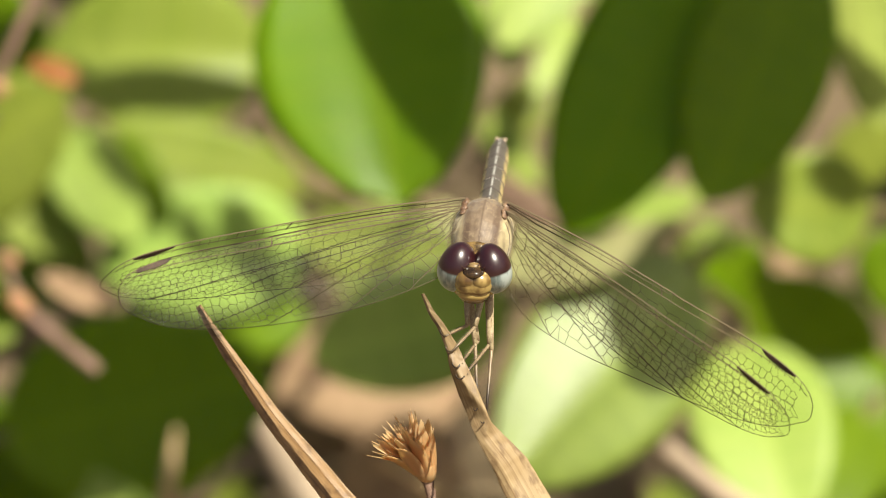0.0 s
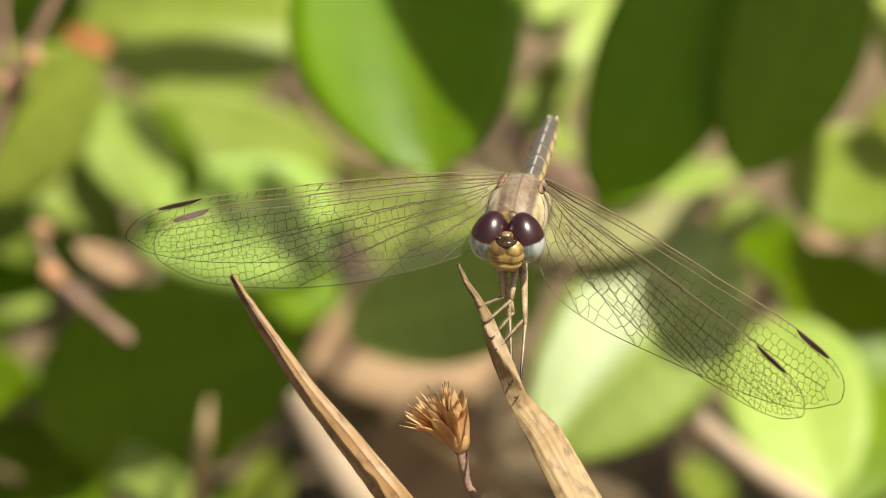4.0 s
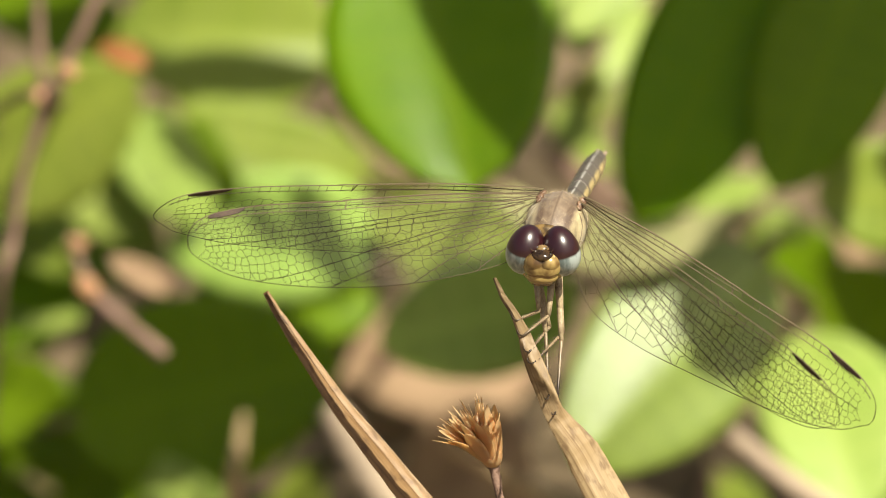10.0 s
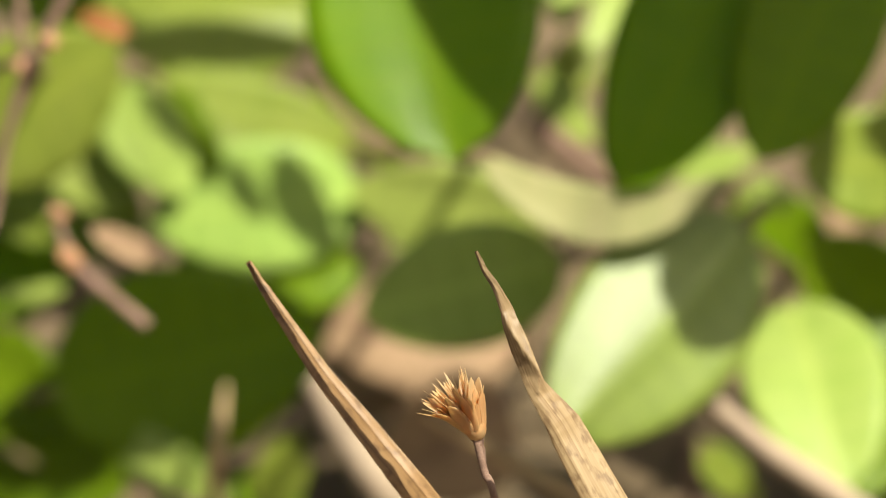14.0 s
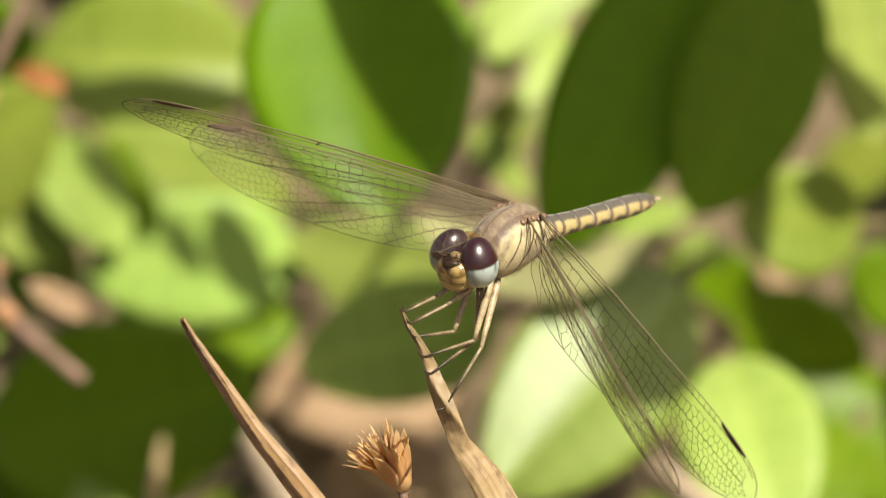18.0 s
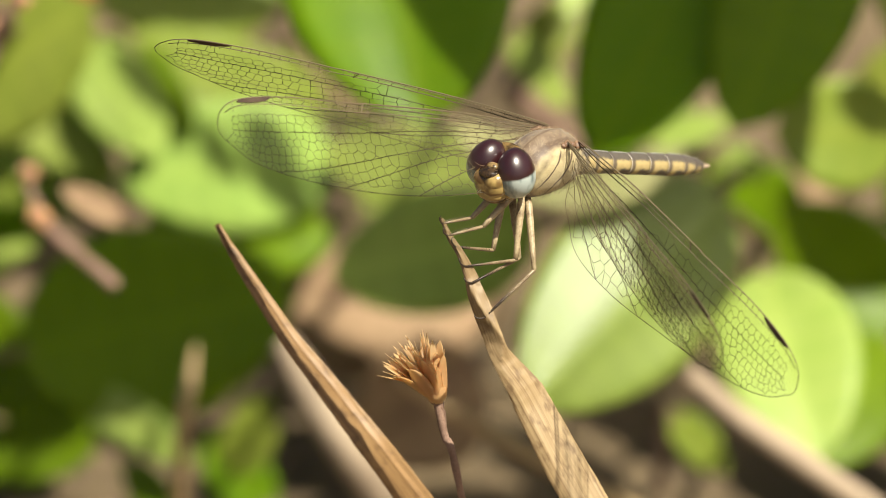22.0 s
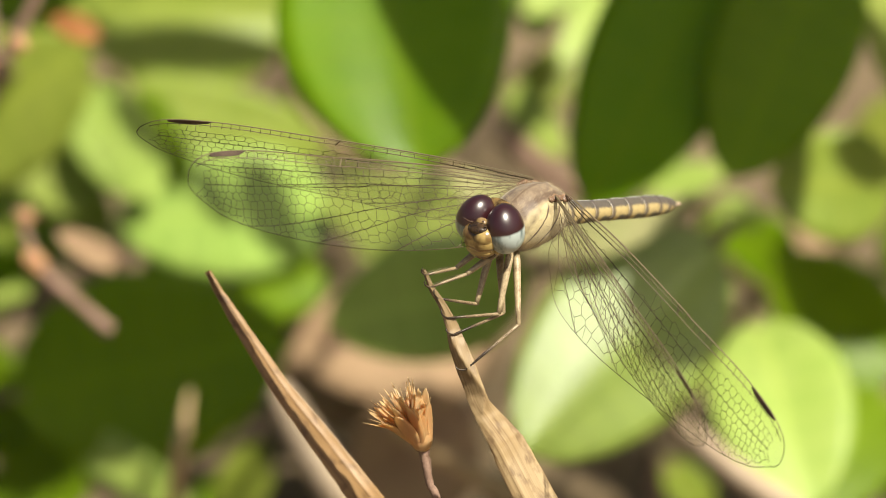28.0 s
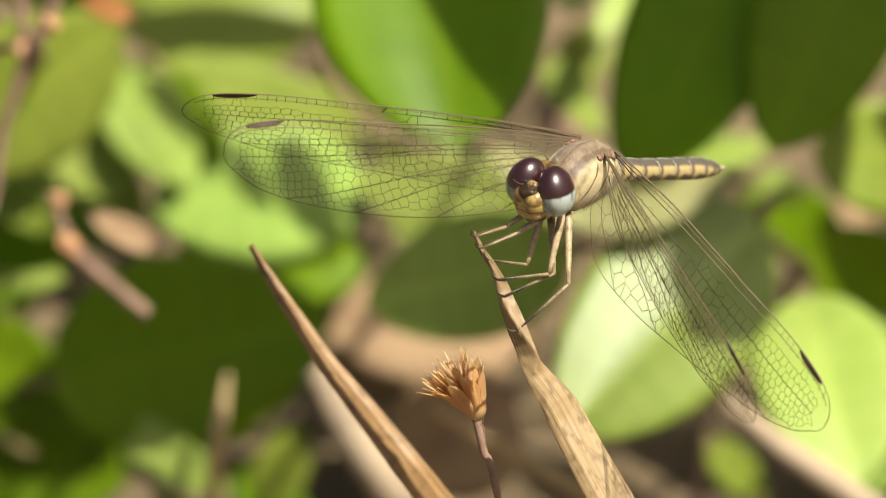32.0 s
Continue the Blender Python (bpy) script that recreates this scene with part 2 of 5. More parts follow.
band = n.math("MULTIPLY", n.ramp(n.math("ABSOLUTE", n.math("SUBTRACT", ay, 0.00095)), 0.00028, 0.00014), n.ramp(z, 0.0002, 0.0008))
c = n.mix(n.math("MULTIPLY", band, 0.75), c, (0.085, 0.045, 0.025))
mottle = n.noise(900, 5)
c = n.mix(n.math("MULTIPLY", n.ramp(mottle, 0.54, 0.7), 0.45), c, (0.12, 0.07, 0.04))
slant = n.math("ADD", x, n.math("MULTIPLY", z, 0.55))
for at, wide in ((-0.0019, 0.00012), (-0.0004, 0.00015), (0.0008, 0.0001), (0.0018, 0.0005)):
    line = n.ramp(n.math("ABSOLUTE", n.math("SUBTRACT", n.math("ADD", slant, wob), at)), wide, wide * 0.35)
    c = n.mix(n.math("MULTIPLY", n.math("MULTIPLY", line, n.ramp(ay, 0.0014, 0.0018)), 0.95), c, (0.07, 0.035, 0.02))
mid = n.ramp(n.math("ABSOLUTE", y), 0.0001, 0.00003)
c = n.mix(n.math("MULTIPLY", mid, 0.7), c, (0.10, 0.06, 0.035))
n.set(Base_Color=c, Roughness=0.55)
n.p.inputs["Sheen Weight"].default_value = 0.25
n.bump(fine, 0.25, 0.00005)
M_THORAX = n.m
n = Nodes("abdomen")
x, y, z = n.xyz()
wob = n.math("MULTIPLY", n.math("SUBTRACT", n.noise(1500), 0.5), 0.0005)
ay = n.math("ADD", n.math("ABSOLUTE", y), wob)
fine = n.noise(3000, 4)
yellow = n.mix(fine, (0.58, 0.45, 0.21), (0.42, 0.31, 0.14))
grey = n.mix(fine, (0.15, 0.125, 0.10), (0.07, 0.058, 0.05))
upper = n.ramp(z, -0.0002, 0.0)
hook = n.math("MULTIPLY", n.ramp(n.math("ADD", x, wob), -0.0010, -0.0014), n.ramp(n.math("ADD", z, wob), 0.0, -0.00014))
dark = n.math("MULTIPLY", n.ramp(ay, 0.00066, 0.00054), n.ramp(z, -0.0001, 0.0003))
dark = n.math("MAXIMUM", dark, hook)
low = n.ramp(z, -0.0004, -0.0006)
c = n.mix(n.math("MAXIMUM", dark, low), yellow, grey)
keel = n.math("MULTIPLY", n.ramp(n.math("ABSOLUTE", y), 0.00008, 0.00003), n.ramp(z, 0.0002, 0.0004))
c = n.mix(keel, c, (0.42, 0.40, 0.36))
ringed = n.ramp(n.math("ADD", x, wob), -0.00060, -0.00042)
c = n.mix(n.math("MULTIPLY", ringed, 0.85), c, (0.09, 0.07, 0.06))
c = n.mix(n.math("MULTIPLY", n.ramp(x, -0.00012, -0.00005), 0.8), c, (0.50, 0.44, 0.36))
n.set(Base_Color=c, Roughness=0.5)
n.bump(fine, 0.5, 0.00006)
M_ABDOMEN = n.m
M_LEG = surface("leg", (0.52, 0.41, 0.25), (0.15, 0.095, 0.05), 1300, 0.4, (0.40, 0.66), 0.2, 0.00003).m
M_ROOT = surface("wing_root", (0.10, 0.05, 0.03), (0.36, 0.22, 0.13), 1500, 0.4, (0.35, 0.7), 0.5, 0.00006).m
n = surface("shin", (0.33, 0.25, 0.15), (0.13, 0.08, 0.045), 1300, 0.4, (0.35, 0.7), 0.2, 0.00003)
n.put(n.p, "Base Color", n.mix(n.ramp(n.xyz()[0], 0.0018, 0.0034), n.p.inputs["Base Color"].links[0].from_socket, (0.045, 0.03, 0.02)))
M_SHIN = n.m
M_LEG_DARK = surface("leg_dark", (0.16, 0.10, 0.06), (0.06, 0.04, 0.03), 1500, 0.4, (0.35, 0.7), 0.2, 0.00003).m
n = surface("vein", (0.028, 0.021, 0.008), (0.06, 0.045, 0.018), 600, 0.5, bump=0.0, specular=0.35)
x, y, z = n.xyz()
front = n.math("MAXIMUM", n.ramp(y, -0.0005, 0.0003), n.math("MULTIPLY", n.ramp(x, 0.013, 0.002), 0.9))
n.put(n.p, "Base Color", n.mix(n.math("MULTIPLY", front, 0.75), n.p.inputs["Base Color"].links[0].from_socket, (0.30, 0.23, 0.14)))
lucent = n.add("BsdfTranslucent", Color=(0.18, 0.15, 0.045, 1))
m = n.add("MixShader", i0=0.3, i1=n.p.outputs[0], i2=lucent.outputs[0])
n.t.links.new(m.outputs[0], n.out.inputs[0])
M_VEIN = n.m
M_STIGMA = surface("stigma", (0.05, 0.032, 0.022), (0.10, 0.065, 0.045), 900, 0.6, bump=0.1, specular=0.2).m
n = Nodes("membrane")
clear = n.add("BsdfTransparent", Color=(0.97, 0.965, 0.95, 1))
haze = n.add("BsdfDiffuse", Color=(0.42, 0.40, 0.35, 1))
base = n.add("MixShader", i0=0.018, i1=clear.outputs[0], i2=haze.outputs[0])
gloss = n.add("BsdfGlossy", Color=(1, 1, 1, 1), Roughness=0.36)
wavy = n.add("Bump", Strength=0.3, Distance=0.0001, Height=n.noise(700))
n.t.links.new(wavy.outputs[0], gloss.inputs["Normal"])
facing = n.add("LayerWeight", Blend=0.5).outputs["Facing"]
m = n.add("MixShader", i0=n.math("ADD", 0.002, n.math("MULTIPLY", n.math("POWER", facing, 4.0), 0.5)), i1=base.outputs[0], i2=gloss.outputs[0])
n.t.links.new(m.outputs[0], n.out.inputs[0])
n.t.nodes.remove(n.p)
M_MEMBRANE = n.m


# ---- mesh helpers ----
def part(name, bm, material, parent=None, label="", smooth=True):
    me = bpy.data.meshes.new(name)
    bm.to_mesh(me)
    bm.free()
    for p in me.polygons:
        p.use_smooth = smooth
    me.materials.append(material)
    ob = new(name, me)
    if parent:
        ob.parent = parent
    return tagged(ob, label)


def bridge(bm, a, b):
    for i in range(len(a)):
        j = (i + 1) % len(a)
        bm.faces.new((a[i], a[j], b[j], b[i]))


def tube(bm, pts, radii, sides=8, flat=1.0, caps=True):
    """A round or flattened tube along points."""
    pts = [Vector(p) for p in pts]
    ref = Vector((0.31, 0.52, 0.8))
    rings = []
    side = None
    for i, p in enumerate(pts):
        d = (pts[min(i + 1, len(pts) - 1)] - pts[max(i - 1, 0)]).normalized()
        side = (ref - d * ref.dot(d)).normalized() if side is None else (side - d * side.dot(d)).normalized()
        up = d.cross(side)
        r = radii[i] if isinstance(radii, (list, tuple)) else radii
        rings.append([bm.verts.new(p + side * r * math.cos(k * math.tau / sides) + up * r * flat * math.sin(k * math.tau / sides)) for k in range(sides)])
    for a, b in zip(rings, rings[1:]):
        bridge(bm, a, b)
    if caps:
        bm.faces.new(rings[0][::-1])
        bm.faces.new(rings[-1])


def curve_points(pts, per=6):
    """A smooth line through points (Catmull-Rom)."""
    pts = [Vector(p) for p in pts]
    out = []
    for i in range(len(pts) - 1):
        a, b, c, d = pts[max(i - 1, 0)], pts[i], pts[i + 1], pts[min(i + 2, len(pts) - 1)]
        for k in range(per):
            t = k / per
            out.append(0.5 * ((2 * b) + (c - a) * t + (2 * a - 5 * b + 4 * c - d) * t * t + (3 * b - a - 3 * c + d) * t ** 3))
    return out + [pts[-1]]


def ball(bm, centre, radii, u=20, v=14, squash=None):
    """An ellipsoid; squash(p) may reshape the unit point."""
    verts = []
    for j in range(v + 1):
        row = []
        th = math.pi * j / v
        for i in range(u):
            ph = math.tau * i / u
            p = Vector((math.sin(th) * math.cos(ph), math.sin(th) * math.sin(ph), math.cos(th)))
            if squash:
                p = squash(p)
            row.append(Vector(centre) + Vector((p.x * radii[0], p.y * radii[1], p.z * radii[2])))
        verts.append(row)
    top, bottom = bm.verts.new(verts[0][0]), bm.verts.new(verts[v][0])
    rings = [[bm.verts.new(p) for p in row] for row in verts[1:v]]
    for a, b in zip(rings, rings[1:]):
        bridge(bm, b, a)
    for i in range(u):
        j = (i + 1) % u
        bm.faces.new((top, rings[0][i], rings[0][j]))
        bm.faces.new((bottom, rings[-1][j], rings[-1][i]))


def empty(name, at=(0, 0, 0)):
    ob = new(name)
    ob.location = at
    ob.empty_display_size = 0.002
    return ob


# ---- ground ----
rng = random.Random(7)
bm = bmesh.new()
steps = [-20, -5, -1.5, -0.6] + [-0.3 + 0.02 * i for i in range(46)] + [0.8, 1.2, 2.5, 6, 20]
grid = [[bm.verts.new((x, y + 0.3, 0.006 * noise.noise(Vector((x * 18, y * 18, 1))) if abs(x) < 0.8 and abs(y) < 0.8 else 0)) for x in steps] for y in steps]
for a, b in zip(grid, grid[1:]):
    for i in range(len(a) - 1):
        bm.faces.new((a[i], a[i + 1], b[i + 1], b[i]))
ground = tagged(part("ground", bm, M_SOIL), "brown dry soil under the herb, mostly hidden", "ground", kind="structure")

# ---- leaves of the herb ----
FACE = Vector((0, -0.906, 0.423))


def leaf_mesh(bm, length, width, fold, curl, seed, m=None, rows=16, cols=5, sharp=0.55, bow=0.0):
    """A rounded, pointed blade along +x, facing +z, with a folded midrib, a wavy edge and real thickness."""
    r = random.Random(seed)
    ph, k = r.uniform(0, 6), r.uniform(0.6, 1.2)
    layers = []
    thick = min(0.00013, width * 0.02)
    for lift in (thick, -thick):
        layer = []
        for i in range(rows + 1):
            s = i / rows
            half = width / 2 * max(math.sin(math.pi * s ** 0.88), 0) ** sharp if 0 < i < rows else min(0.0002, width * 0.03)
            row = []
            for j in range(-cols, cols + 1):
                v = j / cols
                y = half * v
                z = abs(y) * math.tan(radians(fold)) * (1 - 0.35 * abs(v))
                z += length * curl * (-(s - 0.4) ** 2 + 0.1) + 0.02 * width * k * math.sin(5 * s + ph + v * 1.5) * abs(v)
                z += min(0.0002, width * 0.02) * math.exp(-(y / min(0.0005, width * 0.06)) ** 2)
                p = Vector((length * s, y + bow * length * (4 * (s - 0.5) ** 2 - 1), z + lift))
                row.append(bm.verts.new(m @ p if m else p))
            layer.append(row)
        layers.append(layer)
    n = 2 * cols
    for k, layer in enumerate(layers):
        for a, b in zip(layer, layer[1:]):
            for j in range(n):
                q = (a[j], b[j], b[j + 1], a[j + 1])
                bm.faces.new(q if k == 0 else q[::-1])
    t, u = layers
    for i in range(rows):
        bm.faces.new((t[i + 1][0], t[i][0], u[i][0], u[i + 1][0]))
        bm.faces.new((t[i][n], t[i + 1][n], u[i + 1][n], u[i][n]))


def leaf_pose(base, tip, turn):
    a = (Vector(tip) - Vector(base))
    x = a.normalized()
    z = (FACE - x * FACE.dot(x)).normalized()
    z.rotate(Matrix.Rotation(radians(turn), 3, x))
    y = z.cross(x)
    return Matrix((x, y, z)).transposed().to_4x4(), a.length


def herb(label, root, rows, kinds, crown=None):
    """One herb: each leaf a part on its own stalk, which runs back and down to the root."""
    plant = tagged(empty("leafy_herb", root), label, "plant", "herbs behind the dragonfly")
    for i, (base, tip, width, turn, fold, curl, *bow) in enumerate(rows):
        m, length = leaf_pose(base, tip, turn)
        m.translation = Vector(base) - Vector(root)
        bm = bmesh.new()
        leaf_mesh(bm, length, width, fold, curl, i * 3 + len(rows), bow=sum(bow))
        leaf = part("leaf", bm, kinds[i % len(kinds)] if isinstance(kinds, list) else kinds, plant)
        leaf.matrix_basis = m
        b = Vector(base)
        back = (b - Vector(tip)).normalized()
        if crown:
            pts = [b + back * -0.0005, b + SUN * 0.002, b + SUN * 0.1, b + SUN * 0.2, b + SUN * 0.35, b + SUN * 0.5, Vector(crown)]
        else:
            fall = Vector((0, 0.906, -0.423))
            foot = b + fall * (b.z / 0.423)
            pts = [b + back * -0.001, b + back * 0.002 + fall * 0.002, b + back * 0.002 + fall * 0.008, b * 0.4 + foot * 0.6, foot]
        bm = bmesh.new()
        pts = curve_points(pts)
        tube(bm, [p - Vector(root) for p in pts], [0.0005 - (0.0003 * k / len(pts) if crown else 0) for k in range(len(pts))], 6)
        part("stalk", bm, M_STALK, plant)
    return plant


TOP_LEAVES = [
    ((-0.0062, 0.1244, 0.0793), (-0.0021, 0.1084, 0.0637), 0.0185, 0, 12, 0.1),
    ((0.0237, 0.1421, 0.0721), (0.0112, 0.1273, 0.0521), 0.0127, 8, 9, 0.1),
    ((0.0304, 0.1387, 0.072), (0.0225, 0.1274, 0.0547), 0.0117, -8, 10, 0.1),
    ((0.0345, 0.1587, 0.0699), (0.0375, 0.1482, 0.0519), 0.0086, -25, 12, 0.1),
    ((0.0151, 0.1827, 0.0552), (0.0062, 0.1739, 0.0481), 0.0071, 0, 10, 0.1)]
LEFT_LEAVES = [
    ((-0.0447, 0.1636, 0.0379), (-0.03, 0.1651, 0.0482), 0.0124, 0, 10, 0.1),
    ((-0.0447, 0.2037, 0.0411), (-0.0316, 0.1964, 0.0373), 0.0083, 0, 10, 0.1),
    ((-0.0364, 0.1781, 0.036), (-0.0306, 0.173, 0.0296), 0.0074, 0, 10, 0.1),
    ((-0.031, 0.1764, 0.0394), (-0.0246, 0.1708, 0.032), 0.0072, -5, 5, 0.1),
    ((-0.0103, 0.1808, 0.0321), (-0.0317, 0.1809, 0.0371), 0.0072, 10, 6, 0.1),
    ((-0.0124, 0.195, 0.0342), (-0.0075, 0.1891, 0.0262), 0.0073, 0, 10, 0.1),
    ((0.0002, 0.1818, 0.0295), (-0.0075, 0.1771, 0.0242), 0.0063, 0, 10, 0.1),
    ((-0.0255, 0.1887, 0.0253), (-0.0186, 0.1889, 0.0305), 0.0058, 0, 10, 0.1),
    ((-0.0098, 0.1743, 0.03), (-0.0279, 0.1718, 0.0295), 0.0113, 0, 8, 0.1),
    ((0.0057, 0.1723, 0.028), (-0.0108, 0.1718, 0.0317), 0.0081, -10, 10, 0.1),
    ((-0.0103, 0.173, 0.0248), (-0.0187, 0.1701, 0.0233), 0.0067, 0, 10, 0.1),
    ((-0.0416, 0.188, 0.0193), (-0.0356, 0.186, 0.0269), 0.0053, 0, 10, 0.1),
    ((-0.0437, 0.196, 0.0247), (-0.0387, 0.1878, 0.0188), 0.0059, 0, 10, 0.1),
    ((-0.0387, 0.1866, 0.0162), (-0.0443, 0.1835, 0.0214), 0.0058, 0, 10, 0.1),
    ((-0.027, 0.1778, 0.0387), (-0.0221, 0.1727, 0.0326), 0.0048, 0, 10, 0.1),
    ((-0.0135, 0.1883, 0.0411), (-0.0324, 0.1866, 0.0424), 0.0144, 10, 14, 0.1),
    ((-0.0405, 0.187, 0.0243), (-0.0286, 0.1836, 0.0216), 0.0063, 0, 10, 0.1),
    ((-0.042, 0.1668, 0.0331), (-0.0341, 0.1609, 0.0321), 0.0035, 0, 12, 0.1),
    ((-0.0436, 0.1672, 0.029), (-0.0351, 0.1635, 0.0283), 0.0045, 20, 12, 0.1),
    ((-0.0388, 0.1844, 0.0305), (-0.0284, 0.1799, 0.0254), 0.006, 0, 8, 0.1),
    ((-0.0446, 0.1819, 0.0298), (-0.0357, 0.1799, 0.0254), 0.0048, 0, 8, 0.1),
    ((-0.0437, 0.1686, 0.0249), (-0.0349, 0.1683, 0.0243), 0.003, 0, 8, 0.1)]
LOW_LEAVES = [
    ((-0.0356, 0.1511, 0.023), (-0.013, 0.1515, 0.0284), 0.0164, 0, 8, 0.1),
    ((-0.044, 0.162, 0.0225), (-0.0339, 0.1545, 0.0182), 0.0080, 0, 12, 0.15),
    ((-0.0309, 0.1499, 0.0202), (-0.021, 0.1429, 0.017), 0.0042, 0, 12, 0.1),
    ((0.0068, 0.1421, 0.0389), (-0.0096, 0.1385, 0.036), 0.0103, 0, 8, 0.1),
    ((-0.0153, 0.168, -0.0002), (-0.0206, 0.1706, 0.0055), 0.0053, 0, 10, 0.1),
    ((-0.0401, 0.1861, -0.0086), (-0.0326, 0.1845, -0.0002), 0.0078, 0, 10, 0.1),
    ((-0.0399, 0.1627, 0.0121), (-0.0437, 0.1637, 0.0143), 0.0043, 0, 10, 0.1),
    ((-0.047, 0.1729, 0.0104), (-0.0302, 0.1683, 0.0053), 0.0120, 0, 10, 0.1),
    ((-0.0457, 0.1787, 0.0183), (-0.034, 0.1788, 0.0232), 0.0072, 0, 10, 0.1),
    ((-0.0187, 0.1694, 0.0029), (-0.0153, 0.1707, 0.0095), 0.0046, 0, 10, 0.1)]
RIGHT_LEAVES = [
    ((0, 0.1306, 0.0535), (0.0201, 0.1291, 0.0524), 0.0048, -10, 8, 0.1, 0.2),
    ((0.0218, 0.1325, 0.0468), (0.0065, 0.1164, 0.0357), 0.0145, -9, -14, 0.12),
    ((0.0252, 0.1407, 0.0358), (0.0293, 0.1254, 0.0265), 0.0119, -10, 14, 0.15),
    ((0.0363, 0.1426, 0.047), (0.0261, 0.14, 0.0485), 0.0094, 0, 10, 0.1),
    ((0.0375, 0.171, 0.0179), (0.0273, 0.1699, 0.0275), 0.0096, 0, 10, 0.1),
    ((0.007, 0.1853, 0.0489), (0.0072, 0.1777, 0.0444), 0.0048, 0, 10, 0.1),
    ((0.013, 0.1749, 0.0503), (0.0092, 0.1677, 0.0465), 0.0033, 0, 10, 0.1),
    ((0.0048, 0.1761, 0.0409), (0.0094, 0.169, 0.0374), 0.0033, 0, 10, 0.1),
    ((0.0161, 0.1815, 0.0287), (0.0236, 0.1822, 0.0302), 0.0031, 0, 10, 0.1),
    ((0.0224, 0.181, 0.0276), (0.0267, 0.1804, 0.0263), 0.0029, 0, 10, 0.1),
    ((0.0369, 0.1563, 0.0218), (0.0295, 0.1431, 0.0172), 0.0089, 0, 10, 0.1),
    ((0.0185, 0.1628, 0.0121), (0.023, 0.1607, 0.0076), 0.0036, 0, 10, 0.1),
    ((0.0407, 0.1848, 0.0359), (0.0339, 0.1824, 0.0306), 0.0058, 0, 10, 0.1),
    ((0.0368, 0.1788, 0.0228), (0.0435, 0.18, 0.0254), 0.0077, 0, 10, 0.1),
    ((0.0102, 0.1892, 0.0382), (0.0051, 0.1845, 0.033), 0.0046, 0, 10, 0.1),
    ((0.0298, 0.19, 0.0176), (0.0218, 0.1862, 0.0236), 0.0062, 0, 10, 0.1)]
# unseen leaves added along the sun's line to shade herbs and soil
UPPER_LEAVES = [
    ((0.0201, 0.1031, 0.1404), (0.0264, 0.0894, 0.1109), 0.0084, 0, 4, 0.03),
    ((0.0486, 0.1172, 0.1351), (0.0374, 0.1058, 0.1107), 0.0141, 0, 4, 0.03),
    ((0.0595, 0.1163, 0.1355), (0.0478, 0.105, 0.1113), 0.0168, 0, 4, 0.03),
    ((-0.0063, 0.1655, 0.0915), (0.0103, 0.1657, 0.0919), 0.0051, 0, 4, 0.03),
    ((-0.0011, 0.1527, 0.1002), (0.0051, 0.1498, 0.094), 0.0036, 0, 4, 0.03),
    ((0.0061, 0.1505, 0.0954), (0.0096, 0.1487, 0.0915), 0.0025, 0, 4, 0.03),
    ((0.0125, 0.1494, 0.1008), (0.0173, 0.1459, 0.0932), 0.005, 0, 4, 0.03),
    ((0.0375, 0.1152, 0.1085), (0.0204, 0.1135, 0.105), 0.0115, 0, 4, 0.03),
    ((-0.0056, 0.1228, 0.0972), (0.0207, 0.1247, 0.1012), 0.0166, 0, 4, 0.03),
    ((0.052, 0.1058, 0.116), (0.0443, 0.1005, 0.1047), 0.0098, 0, 4, 0.03),
    ((0.065, 0.1183, 0.1145), (0.059, 0.1182, 0.1143), 0.0041, 0, 4, 0.03),
    ((0.0568, 0.146, 0.1031), (0.0754, 0.146, 0.103), 0.020, 0, 4, 0.03),
    ((-0.0219, 0.1788, 0.0916), (-0.0076, 0.1782, 0.0904), 0.0058, 0, 4, 0.03),
    ((-0.0085, 0.1658, 0.0968), (-0.002, 0.1632, 0.0913), 0.0041, 0, 4, 0.03),
    ((0.0376, 0.1275, 0.112), (0.0649, 0.1279, 0.1128), 0.0091, 0, 4, 0.03),
    ((-0.0048, 0.136, 0.1031), (0.0097, 0.1346, 0.1), 0.0072, 0, 4, 0.03)]
CROWN = SUN * 0.62 + Vector((0.01, 0.08, 0.06))
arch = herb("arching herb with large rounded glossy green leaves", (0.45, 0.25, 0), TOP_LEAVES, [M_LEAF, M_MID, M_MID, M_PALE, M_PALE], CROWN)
bm = bmesh.new()
tube(bm, [p - Vector((0.45, 0.25, 0)) for p in curve_points([CROWN, CROWN + Vector((0.08, 0.04, 0.02)), (0.38, 0.2, 0.32), (0.45, 0.25, 0.12), (0.45, 0.25, -0.004)])], 0.0015, 8)
part("stem", bm, M_STALK, arch)
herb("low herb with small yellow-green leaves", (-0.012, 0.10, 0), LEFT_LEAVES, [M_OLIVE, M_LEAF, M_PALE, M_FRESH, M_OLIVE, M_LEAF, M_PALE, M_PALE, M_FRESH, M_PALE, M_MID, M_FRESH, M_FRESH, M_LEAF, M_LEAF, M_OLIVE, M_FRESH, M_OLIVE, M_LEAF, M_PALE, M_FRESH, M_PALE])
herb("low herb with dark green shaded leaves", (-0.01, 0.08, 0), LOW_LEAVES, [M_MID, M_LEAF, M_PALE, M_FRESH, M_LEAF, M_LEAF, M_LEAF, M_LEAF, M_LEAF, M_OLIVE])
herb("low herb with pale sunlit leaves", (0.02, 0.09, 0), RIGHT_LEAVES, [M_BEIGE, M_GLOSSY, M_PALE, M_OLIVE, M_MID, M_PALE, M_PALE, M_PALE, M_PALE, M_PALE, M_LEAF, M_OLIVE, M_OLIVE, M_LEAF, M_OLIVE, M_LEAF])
upper = herb("unseen taller plant arching over, added to shade those below", (0.5, 0.3, 0), UPPER_LEAVES, [M_LEAF], CROWN)
bm = bmesh.new()
